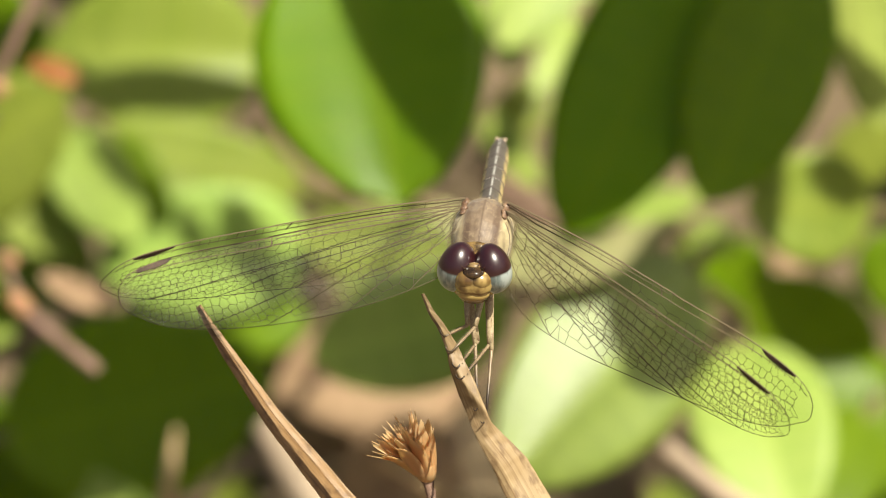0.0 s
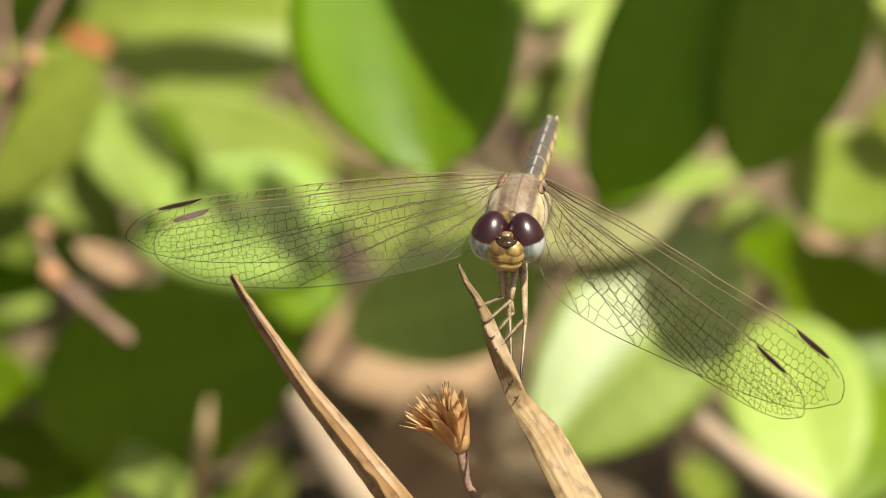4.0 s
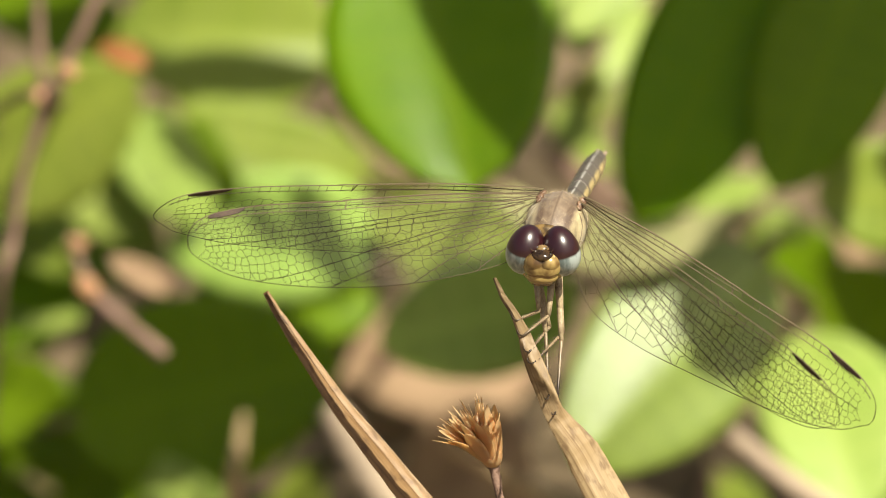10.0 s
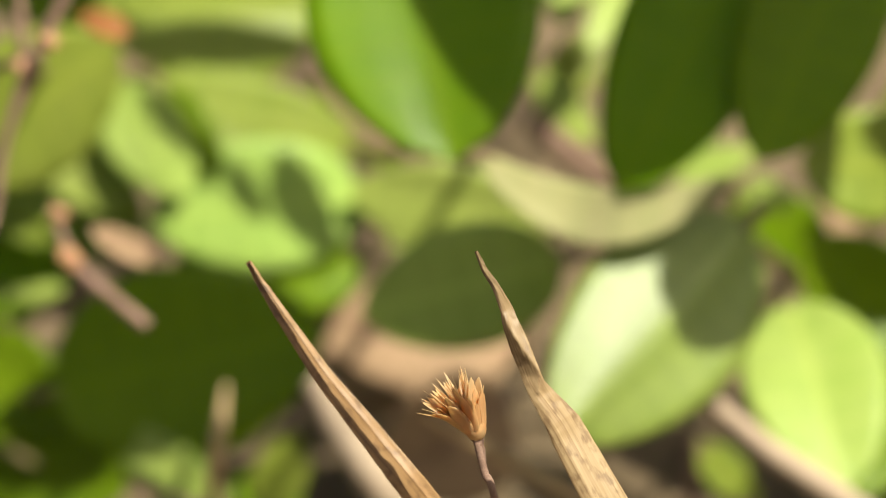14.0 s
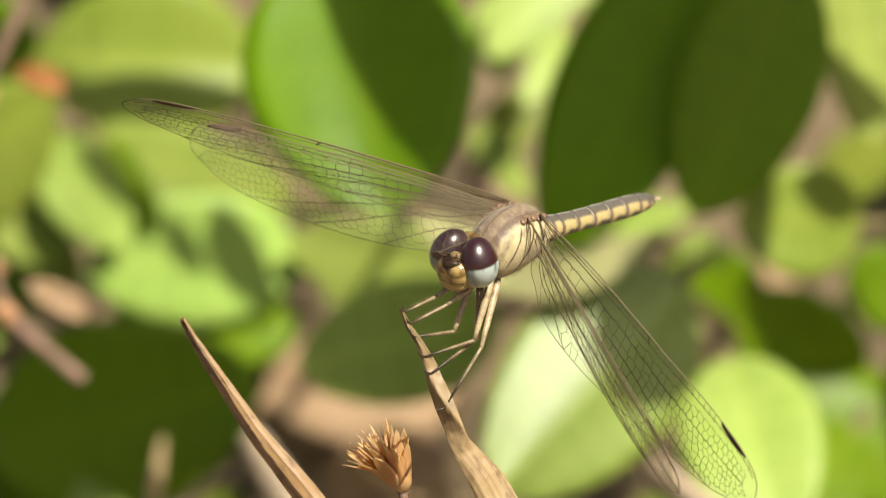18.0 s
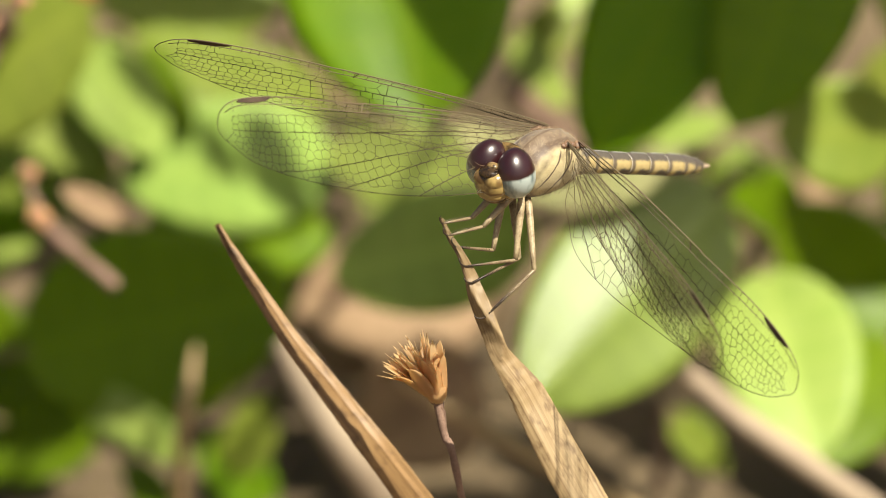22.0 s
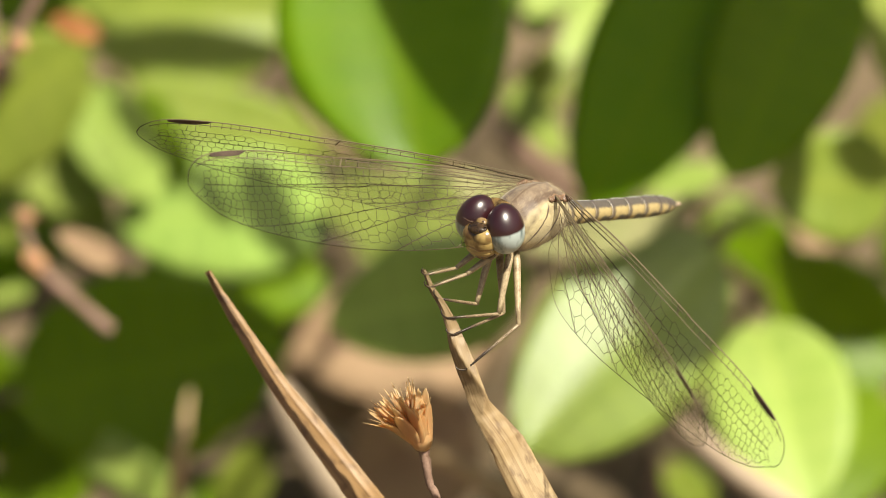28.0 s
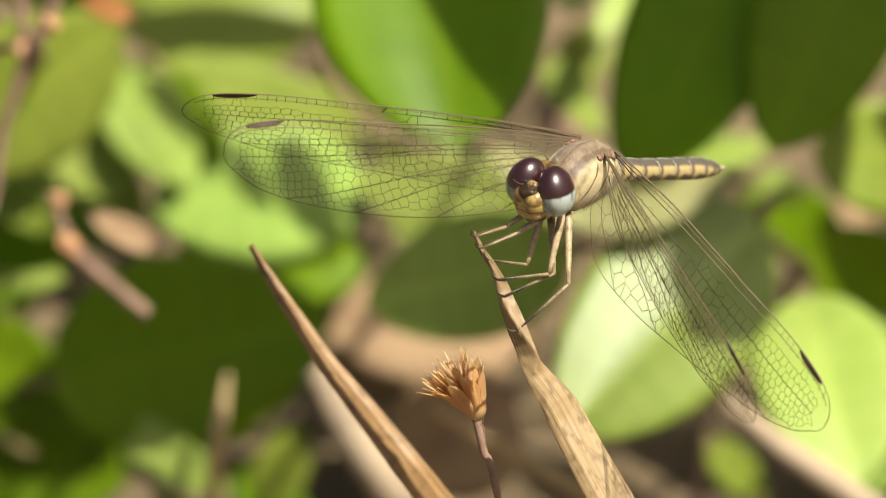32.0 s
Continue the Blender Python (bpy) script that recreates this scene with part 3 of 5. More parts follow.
tube(bm, [p - Vector((0.5, 0.3, 0)) for p in curve_points([CROWN, CROWN + Vector((0.1, 0.02, 0.03)), (0.42, 0.2, 0.34), (0.5, 0.3, 0.12), (0.5, 0.3, -0.004)])], 0.0015, 8)
part("stem", bm, M_STALK, upper)

# low carpet of leaves round and behind, thinner where the soil shows
verts_bm = bmesh.new()
for i in range(420):
    x, y = rng.uniform(-0.16, 0.16), rng.uniform(0.02, 0.5)
    if -0.022 < x < 0.045 and y < 0.3:
        continue
    length = rng.uniform(0.008, 0.02)
    m = pose(x, y, rng.uniform(0.003, 0.022), rng.uniform(10, 75), rng.uniform(-25, 25), rng.uniform(-70, 70)) @ Matrix.Rotation(radians(90), 4, "Z")
    leaf_mesh(verts_bm, length, length * rng.uniform(0.5, 0.8), rng.uniform(5, 20), 0.2, i, m, 8, 2)
tagged(part("ground_cover", verts_bm, M_LEAF), "carpet of small green leaves over the soil", "ground cover", kind="stuff")


# ---- twigs, straws and litter ----
def twig(name, label, category, rows, material, sides=8, wobble=0.06, group=""):
    pts = curve_points([r[0] for r in rows], 5)
    rad = []
    for i in range(len(rows) - 1):
        for k in range(5):
            rad.append(rows[i][1] * (1 - k / 5) + rows[i + 1][1] * k / 5)
    rad.append(rows[-1][1])
    rad = [r * (1 + wobble * math.sin(3.1 * i) + wobble * noise.noise(Vector((i * 0.9, r * 4000, 2)))) for i, r in enumerate(rad)]
    root = pts[-1].copy()
    # the lower end runs on into the ground
    if name != "dry_straw":
        deep = max(root.z, 0) / 0.423
        pts += [root + Vector((0, 0.906, -0.423)) * deep * 0.5, root + Vector((0, 0.906, -0.423)) * (deep + 0.004)]
    else:
        pts += [Vector((root.x, root.y + 0.004, root.z * 0.5)), Vector((root.x, root.y + 0.006, -0.002))]
    rad += [rad[-1] * 0.8, rad[-1] * 0.7]
    bm = bmesh.new()
    tube(bm, pts, rad, sides)
    ob = part(name, bm, material)
    return tagged(ob, label, category, group)


twig("twig", "slender reddish brown twig with nodes", "twig", [((-0.0311, 0.1301, 0.0725), 0.00050), ((-0.0323, 0.1289, 0.0701), 0.00050), ((-0.0344, 0.128, 0.0658), 0.00054), ((-0.0359, 0.1276, 0.0626), 0.00068), ((-0.0372, 0.1271, 0.0591), 0.00045), ((-0.0382, 0.1267, 0.0558), 0.00045), ((-0.0388, 0.1259, 0.0517), 0.00045), ((-0.0401, 0.1254, 0.0459), 0.00045), ((-0.0429, 0.1433, 0.0179), 0.00047)], M_TWIG)
twig("twig", "thin brown side twig joining a node", "twig", [((-0.0364, 0.1304, 0.0734), 0.00041), ((-0.0366, 0.1298, 0.0697), 0.00041), ((-0.0363, 0.1279, 0.0632), 0.00045)], M_TWIG)
twig("twig", "short brown side twig", "twig", [((-0.036, 0.1277, 0.0627), 0.00045), ((-0.0379, 0.1297, 0.0624), 0.00041), ((-0.0419, 0.1388, 0.0558), 0.00032)], M_TWIG)
twig("stick", "short grey-brown broken stick with dry buds", "stick", [((-0.0267, 0.1219, 0.0429), 0.00059), ((-0.0296, 0.1237, 0.0447), 0.00054), ((-0.0321, 0.1256, 0.0462), 0.00054), ((-0.0337, 0.1295, 0.0475), 0.00036), ((-0.0346, 0.1331, 0.0481), 0.00027)], M_TWIG)
twig("dry_straw", "upright pale dry straw among the leaves", "straw", [((-0.0209, 0.1433, 0.0274), 0.00023), ((-0.0214, 0.1411, 0.0249), 0.00056), ((-0.0218, 0.1398, 0.0222), 0.00065), ((-0.0224, 0.1413, 0.0136), 0.00065)], M_STRAW)
twig("branch", "pale pinkish brown branch lying on the ground", "branch", [((0.0163, 0.1282, 0.0351), 0.00064), ((0.0197, 0.1261, 0.0328), 0.00087), ((0.0233, 0.1239, 0.0305), 0.00100), ((0.0283, 0.1225, 0.0274), 0.00109), ((0.0384, 0.1223, 0.0198), 0.00110)], M_PALEWOOD)
twig("twig", "thick pale brown straw lying in the litter", "twig", [((-0.0045, 0.1351, 0.0285), 0.00037), ((0.0001, 0.134, 0.0262), 0.00055), ((0.0065, 0.1325, 0.023), 0.00065), ((0.0158, 0.1322, 0.0175), 0.00074)], M_STRAW)
twig("stick", "bleached whitish stick lying in the litter", "stick", [((-0.0137, 0.1354, 0.0317), 0.00101), ((-0.0117, 0.1331, 0.029), 0.00157), ((-0.0087, 0.1302, 0.0253), 0.00166), ((-0.0046, 0.1304, 0.0185), 0.00157)], M_PALEWOOD)
twig("twig", "brown twig behind the leaves", "twig", [((-0.0142, 0.1864, 0.0396), 0.00058), ((-0.0128, 0.1846, 0.0356), 0.00058), ((-0.0104, 0.185, 0.0317), 0.00058), ((-0.0065, 0.1869, 0.0287), 0.00048)], M_TWIG)
twig("twig", "thick brown dead twig behind the leaves", "twig", [((0.0046, 0.1834, 0.0329), 0.00106), ((0.0075, 0.184, 0.0295), 0.00106), ((0.0109, 0.1857, 0.026), 0.00087)], M_TWIG)
twig("twig", "short upright brown twig", "twig", [((0.0176, 0.1543, 0.0176), 0.00038), ((0.0175, 0.1531, 0.015), 0.00057), ((0.0174, 0.1511, 0.0107), 0.00047)], M_TWIG)
twig("dry_straw", "olive dry straw across the leaves", "straw", [((0.0233, 0.179, 0.0233), 0.00058), ((0.0261, 0.1761, 0.0219), 0.00067), ((0.0299, 0.1744, 0.0206), 0.00058)], M_STRAW)


def dry_bud(at, r, tilt, label):
    bud = tagged(empty("dry_bud", at), label, "bud", "dry buds on the twigs")
    bm = bmesh.new()
    ball(bm, (0, 0, 0), (r, r, r * 1.5), 12, 8)
    part("core", bm, M_BUD, bud)
    for i in range(7):
        bm = bmesh.new()
        leaf_mesh(bm, r * 2.4, r * 1.1, 18, 0.3, i, None, 6, 2)
        s = part("scale", bm, M_BUD, bud)
        s.matrix_basis = pose(0, 0, -r, 0, -55 - 8 * (i % 3), i * 51)
    bud.rotation_euler = (radians(tilt), radians(20), 0)


dry_bud((-0.03415, 0.12589, 0.06593), 0.0006, 20, "pale orange dry bud on a brown twig")
dry_bud((-0.03651, 0.12791, 0.06317), 0.0006, -60, "reddish brown dry bud at a twig node")
dry_bud((-0.03303, 0.12595, 0.04704), 0.0008, 50, "pale orange dry bud on a broken stick")
dry_bud((-0.03397, 0.13099, 0.04841), 0.0006, 10, "pinkish dry bud at a stick's end")


def fallen_leaf(base, tip, width, material, label, turn=0, seed=1):
    m, length = leaf_pose(base, tip, turn)
    m.translation = base
    fallen = tagged(empty("dead_leaf"), label, "dead leaf", "dead leaves")
    fallen.matrix_basis = m
    bm = bmesh.new()
    leaf_mesh(bm, length, width, 12, 0.3, seed, None, 12, 4)
    part("blade", bm, material, fallen)
    bm = bmesh.new()
    rib = [(length * s / 10, 0, length * 0.3 * (-(s / 10 - 0.4) ** 2 + 0.1) + width * 0.03) for s in range(-1, 10)]
    tube(bm, rib, [width * (0.035 - 0.0025 * k) for k in range(11)], 6)
    part("midrib", bm, M_TWIG, fallen)


fallen_leaf((-0.0282, 0.14084, 0.06011), (-0.03232, 0.14148, 0.0615), 0.0022, M_RUST, "small rusty orange withered leaf", 0, 2)
fallen_leaf((-0.02598, 0.13304, 0.0433), (-0.03146, 0.1342, 0.04581), 0.0024, M_DEAD, "pinkish dry curled leaf beside a stick", 0, 3)
fallen_leaf((0.0348, 0.20266, 0.0149), (0.02823, 0.1974, 0.01546), 0.004, M_DEAD, "pinkish brown dead leaf on the ground", 0, 4)
fallen_leaf((0.00496, 0.172, 0.02022), (-0.01272, 0.16648, 0.02026), 0.012, M_DEAD, "broad pinkish brown dead leaf in the litter", 0, 5)
fallen_leaf((-0.01426, 0.17713, 0.01946), (-0.00464, 0.16587, 0.01417), 0.010, M_DEAD, "brown dead leaf lying in the litter", 20, 6)
fallen_leaf((0.00204, 0.16447, 0.01588), (-0.00751, 0.15967, 0.01031), 0.012, M_DEAD, "brown dead leaf partly in shade", -20, 7)
fallen_leaf((-0.039, 0.1599, 0.0181), (-0.0377, 0.1587, 0.0155), 0.0016, M_DEAD, "small reddish brown dead leaf", 0, 8)


# ---- dry grass blades and the seed head ----
def grass_blade(name, label, rows, material, fold, twist, seed, keel=lambda s: 0.0):
    """A dry folded grass blade: two long strips that meet in a keel, with ribs along them."""
    pts = curve_points([r[0] for r in rows], 8)
    rad = []
    for i in range(len(rows) - 1):
        for k in range(8):
            rad.append(rows[i][1] * (1 - k / 8) + rows[i + 1][1] * k / 8)
    rad.append(rows[-1][1])
    r = random.Random(seed)
    ref = -FACE
    cols = 7
    origin = pts[0].copy()
    bm = bmesh.new()
    uv = bm.loops.layers.uv.new("along")
    where = {}
    run = 0.0
    layers = [[], []]
    for i, p in enumerate(pts):
        run += (p - pts[max(i - 1, 0)]).length
        d = (pts[min(i + 1, len(pts) - 1)] - pts[max(i - 1, 0)]).normalized()
        side = d.cross(ref).normalized()
        s = i / (len(pts) - 1)
        side.rotate(Matrix.Rotation(radians(twist(s)), 3, d))
        nrm = side.cross(d)
        for k, lift in enumerate((0.00006, -0.00006)):
            row = []
            for j in range(-cols, cols + 1):
                v = j / cols
                w = rad[i] * (1 + 0.035 * noise.noise(Vector((i * 0.35, seed, v))))
                z = abs(v - keel(s)) * w * math.tan(radians(fold(s))) + 0.00004 * math.cos(v * cols * math.pi)
                z += 0.00007 * noise.noise(Vector((i * 0.3, v * 1.6, seed)))
                row.append(bm.verts.new(p - origin + side * v * w + nrm * (z + lift)))
                where[row[-1]] = (run, v * w)
            layers[k].append(row)
    n = 2 * cols
    for k, layer in enumerate(layers):
        for a, b in zip(layer, layer[1:]):
            for j in range(n):
                q = (a[j], b[j], b[j + 1], a[j + 1])
                bm.faces.new(q if k else q[::-1])
    t, u = layers
    for i in range(len(pts) - 1):
        bm.faces.new((t[i][0], t[i + 1][0], u[i + 1][0], u[i][0]))
        bm.faces.new((t[i + 1][n], t[i][n], u[i][n], u[i + 1][n]))
    bm.faces.new(t[0] + u[0][::-1])
    for f in bm.faces:
        for loop in f.loops:
            loop[uv].uv = where[loop.vert]
    ob = part(name, bm, material)
    ob.location = origin
    return ob


BLADE = [((-0.0003, -0.0077, 0.1099), 0.0001), ((-0.0, -0.008, 0.1093), 0.00017), ((0.0003, -0.0083, 0.1087), 0.00021), ((0.001, -0.0087, 0.1077), 0.00027), ((0.0017, -0.0093, 0.1063), 0.00042), ((0.002, -0.0098, 0.1054), 0.00056), ((0.0026, -0.0104, 0.104), 0.00069), ((0.0031, -0.0108, 0.1029), 0.00067), ((0.0037, -0.0112, 0.1015), 0.00067), ((0.0044, -0.0115, 0.1005), 0.00089), ((0.0054, -0.0119, 0.0992), 0.00116), ((0.0061, -0.0122, 0.098), 0.00131), ((0.0078, -0.0135, 0.0951), 0.00143), ((0.0098, -0.0149, 0.0918), 0.00154), ((0.0115, -0.0163, 0.0889), 0.00162)]
STEM = [((-0.0156, -0.0137, 0.112), 0.00019), ((-0.0148, -0.0142, 0.1108), 0.00030), ((-0.0137, -0.0149, 0.1094), 0.00046), ((-0.0121, -0.0158, 0.1073), 0.00061), ((-0.0102, -0.0169, 0.1049), 0.00076), ((-0.0082, -0.0179, 0.1028), 0.00095), ((-0.0063, -0.0189, 0.1007), 0.00106), ((-0.0044, -0.0199, 0.0986), 0.00118), ((-0.0003, -0.0202, 0.093), 0.00126), ((0.0081, -0.0192, 0.0809), 0.00138)]
FSTEM = [((-0.0005, -0.0058, 0.095), 0.00027), ((-0.0002, -0.0064, 0.0938), 0.00027), ((0.0001, -0.0069, 0.0927), 0.00027), ((0.0008, -0.0077, 0.0909), 0.00027), ((0.0033, -0.0095, 0.0775), 0.00031)]
perch = tagged(empty("dry_grass", (0, 0, 0)), "dry straw-coloured folded grass blade, the dragonfly's perch", "grass blade")
def ridge_at(s):
    """Where the ridge lies across the blade: it runs over from one edge to the other, then a second fold opens."""
    return float(np.interp(s, (0, 0.22, 0.29, 0.54, 0.63, 1), (0.1, -0.1, -0.7, 0.85, -0.55, -0.5)))


blade = grass_blade("blade", "", BLADE, M_BLADE, lambda s: float(np.interp(s, (0, 0.3, 0.5, 0.64, 1), (48, 44, 40, 24, 20))), lambda s: float(np.interp(s, (0.4, 0.65), (6, -6))), 3, ridge_at)
blade.parent = perch
reed = tagged(empty("reed", (0, 0, 0)), "dry orange-brown grass stalk with a groove along it", "grass stalk")
other = grass_blade("leaf_blade", "", STEM, M_REED, lambda s: 42, lambda s: -34, 5)
other.parent = reed
ridge = grass_blade("ridge", "", [(Vector(p) + Vector((r * 0.15, -r * 0.9, r * 0.25)), r * 0.3) for p, r in STEM], M_REED, lambda s: -30, lambda s: -20, 6)
ridge.parent = reed

seed_head = tagged(empty("dry_flower", (0, 0, 0)), "dry orange-brown papery seed head on a thin stem", "dry flower")
HEAD_AT = Vector((-0.00046, -0.00574, 0.09513))
bm = bmesh.new()
tube(bm, [p for p in curve_points([r[0] for r in FSTEM], 8)], [0.00028 * (1 + 0.12 * math.sin(2.7 * i) + (0.5 if i < 2 else 0)) for i in range(8 * (len(FSTEM) - 1) + 1)], 8)
part("stem", bm, M_TWIG, seed_head)
bm = bmesh.new()
ball(bm, (0, 0, 0.0007), (0.0008, 0.0008, 0.0011), 14, 10)
cup = part("cup", bm, M_BRACT, seed_head)
LEAN = pose(*HEAD_AT, -12, -13, 0)
cup.matrix_basis = LEAN
for i in range(92):
    ring = 0 if i < 16 else 1 if i < 52 else 2
    way = i * 137.5
    left = math.cos(radians(way - 180))
    length = (0.0033, 0.0038, 0.0043)[ring] * rng.uniform(0.72, 1.12)
    bm = bmesh.new()
    leaf_mesh(bm, length, length * (0.27, 0.19, 0.07)[ring] * rng.uniform(0.75, 1.2), (22, 16, 12)[ring], (0.12, 0.1, 0.05)[ring], i, None, 9, 2, (0.5, 0.45, 0.7)[ring])
    b = part("bract", bm, M_BRACT, seed_head)
    spread = (19, 15, 9)[ring] + rng.uniform(-5, 10) + left * (19, 20, 19)[ring]
    b.matrix_basis = LEAN @ pose(0, 0, 0.0002, 0, 0, way) @ pose(0.00032 * (2 - ring), 0, 0, 0, -90 + spread, 0) @ pose(0, 0, 0, rng.uniform(-25, 25), 0, 0)

for k in range(5):
    bm = bmesh.new()
    leaf_mesh(bm, 0.0036, 0.0006, 15, 0.1, k, None, 8, 2, 1.0)
    b = part("bract", bm, M_BRACT, seed_head, "thin bract flung out sideways")
    b.matrix_basis = LEAN @ pose(0, 0, 0.0008, 0, 0, 150 + 14 * k) @ pose(0.0006, 0, 0, 0, -32 - 7 * (k % 3), 0)
for k in range(14):
    bm = bmesh.new()
    leaf_mesh(bm, 0.0011, 0.0005, 15, 0.2, k, None, 5, 2)
    b = part("scale", bm, M_TWIG, seed_head)
    b.matrix_basis = LEAN @ pose(0, 0, -0.0004 - 0.00012 * k, 0, 0, 137.5 * k) @ pose(0.0002, 0, 0, 0, -82, 0)

# ---- the dragonfly: x forward, y to its left, z up ----
dragonfly = tagged(empty("dragonfly"), "tan and yellow dragonfly with maroon eyes perched on a dry blade", "dragonfly")

# thorax
bm = bmesh.new()
rings = []
SECTION = ((-3.5, 0.8, 0.7, -0.2), (-3.1, 1.25, 1.3, 0.0), (-2.4, 1.75, 1.85, 0.0), (-1.4, 2.05, 2.15, 0.0), (-0.2, 2.12, 2.3, -0.15), (0.9, 2.0, 2.2, -0.35), (1.8, 1.7, 1.85, -0.55), (2.4, 1.2, 1.3, -0.65), (2.9, 0.6, 0.65, -0.6))
sec = np.array(SECTION)
for i in range(41):
    x = -3.5 + 6.4 * i / 40
    w, h, c = (np.interp(x, sec[:, 0], sec[:, k]) for k in (1, 2, 3))
    ring = []
    for k in range(32):
        a = math.tau * k / 32
        y, z = math.sin(a), math.cos(a)
        ridge = 0.10 * math.exp(-(y / 0.12) ** 2) * (z > 0) * (1 if x > -1.5 else 0.3)
        flat = 0.92 if z > 0.5 else 1
        ring.append(bm.verts.new(Vector((x, w * math.copysign(abs(y) ** 0.9, y), c + h * (z * flat + ridge))) * MM))
    rings.append(ring)
for a, b in zip(rings, rings[1:]):
    bridge(bm, b, a)
bm.faces.new(rings[0])
bm.faces.new(rings[-1][::-1])
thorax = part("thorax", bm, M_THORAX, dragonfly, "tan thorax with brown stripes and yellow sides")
bm = bmesh.new()
hair = random.Random(5)
for i in range(3200):
    a, x = hair.uniform(0, math.tau), hair.uniform(-2.8, 2.4)
    w, h, c = (np.interp(x, sec[:, 0], sec[:, k]) for k in (1, 2, 3))
    nrm = Vector((0.2, math.sin(a), math.cos(a)))
    p = Vector((x, w * math.sin(a) * 0.98, c + h * math.cos(a) * 0.9))
    q = p + nrm * hair.uniform(0.25, 0.6) + Vector((hair.uniform(-0.15, 0.15), 0, -0.1))
    s = Vector((1, 0, 0)) * 0.008
    vs = [bm.verts.new(v * MM) for v in (p - s, p + s, q)] + [bm.verts.new((p + nrm.cross(s).normalized() * 0.012) * MM)]
    bm.faces.new((vs[0], vs[1], vs[2]))
    bm.faces.new((vs[1], vs[3], vs[2]))
    bm.faces.new((vs[3], vs[0], vs[2]))
tagged(part("hair", bm, M_LEG, dragonfly, "fine pale hairs"), kind="stuff")
# wing roots: a row of small plates and knobs along each shoulder
for sy in (-1, 1):
    for x, r, material in ((-0.35, 0.2, M_ROOT), (-0.8, 0.28, M_ROOT), (-1.35, 0.2, M_ROOT), (-1.9, 0.28, M_ROOT), (-2.4, 0.18, M_ROOT)):
        bm = bmesh.new()
        ball(bm, (0, 0, 0), (r * 1.25 * MM, r * 1.1 * MM, r * 0.7 * MM), 16, 10, lambda p: p * (1 + 0.4 * noise.noise(p * 3.1 + Vector((x * 3, sy, 0)))))
        root = part("wing_root", bm, material, dragonfly, "brown wing root plate")
        root.matrix_basis = pose(x * MM, sy * 1.42 * MM, (1.62 - 0.12 * abs(x + 0.8)) * MM, sy * -35, 0, 0)

# head
head = empty("head", (0, 0, 0))
head.parent = dragonfly
for sy in (-1, 1):
    bm = bmesh.new()
    ball(bm, (0, 0, 0), (1.52 * MM, 1.34 * MM, 1.76 * MM), 32, 22, lambda p: Vector((p.x, p.y * (1 - 0.12 * p.z), p.z)))
    eye = part("eye", bm, M_EYE, head, "glossy compound eye, maroon above and pale blue-grey below")
    eye.matrix_basis = pose(-0.02 * MM, sy * 1.17 * MM, 0.22 * MM, sy * 10, -4, sy * 10)
FACE_PARTS = (  # name, material, centre, radii, label
    ("frons_lobe", M_FACE, (1.14, 0.4, -0.16), (0.96, 0.88, 0.74), "glossy yellow lobe of the forehead"),
    ("frons_lobe", M_FACE, (1.14, -0.4, -0.16), (0.96, 0.88, 0.74), "glossy yellow lobe of the forehead"),
    ("face", M_FACE, (1.12, 0, -0.5), (1.0, 1.3, 1.12), "ochre yellow face with brown shading"),
    ("labrum", M_FACE, (0.98, 0, -1.22), (0.94, 1.14, 0.62), "ochre yellow upper lip"),
    ("labium", M_FACE_DARK, (0.66, 0, -1.68), (0.85, 0.95, 0.36), "brown-edged lower lip"),
    ("vertex", M_VERTEX, (1.02, 0, 0.68), (0.38, 0.46, 0.3), "tan mottled knob between the eyes"),
    ("frons_spot", M_GROOVE, (1.30, 0, 0.34), (0.76, 0.80, 0.44), "shiny black-brown groove above the forehead"),
    ("occiput", M_FACE_DARK, (-0.95, 0, 0.15), (0.7, 1.75, 1.6), "brown back of the head"),
)
for name, material, at, radii, label in FACE_PARTS:
    bm = bmesh.new()
    ball(bm, [k * MM for k in at], [k * MM for k in radii], 24, 16, (lambda p: Vector((p.x * (1 - 0.10 * math.exp(-(p.y / 0.22) ** 2)), p.y, p.z))) if name == "face" else None)
    part(name, bm, material, head, label)
for sy in (-1, 1):
    bm = bmesh.new()
    ball(bm, (0.45 * MM, sy * 1.0 * MM, -0.95 * MM), (0.6 * MM, 0.45 * MM, 0.7 * MM), 14, 10)
    part("mandible", bm, M_FACE, head)
    bm = bmesh.new()
    tube(bm, [(1.25 * MM, sy * 0.55 * MM, 0.62 * MM), (1.65 * MM, sy * 0.66 * MM, 0.78 * MM), (2.2 * MM, sy * 0.85 * MM, 1.25 * MM)], [0.07 * MM, 0.03 * MM, 0.008 * MM], 6)
    part("antenna", bm, M_LEG_DARK, head)
for y in (-0.32, 0, 0.32):
    bm = bmesh.new()
    ball(bm, ((1.36 + (0.12 if y == 0 else 0)) * MM, y * MM, (0.96 if y else 0.72) * MM), (0.06 * MM, 0.06 * MM, 0.06 * MM), 10, 8)
    part("ocellus", bm, M_EYE, head)
bm = bmesh.new()
tube(bm, [(-0.9 * MM, 0, -0.2 * MM), (-1.9 * MM, 0, -0.1 * MM)], 0.6 * MM, 12)
part("neck", bm, M_THORAX, head)

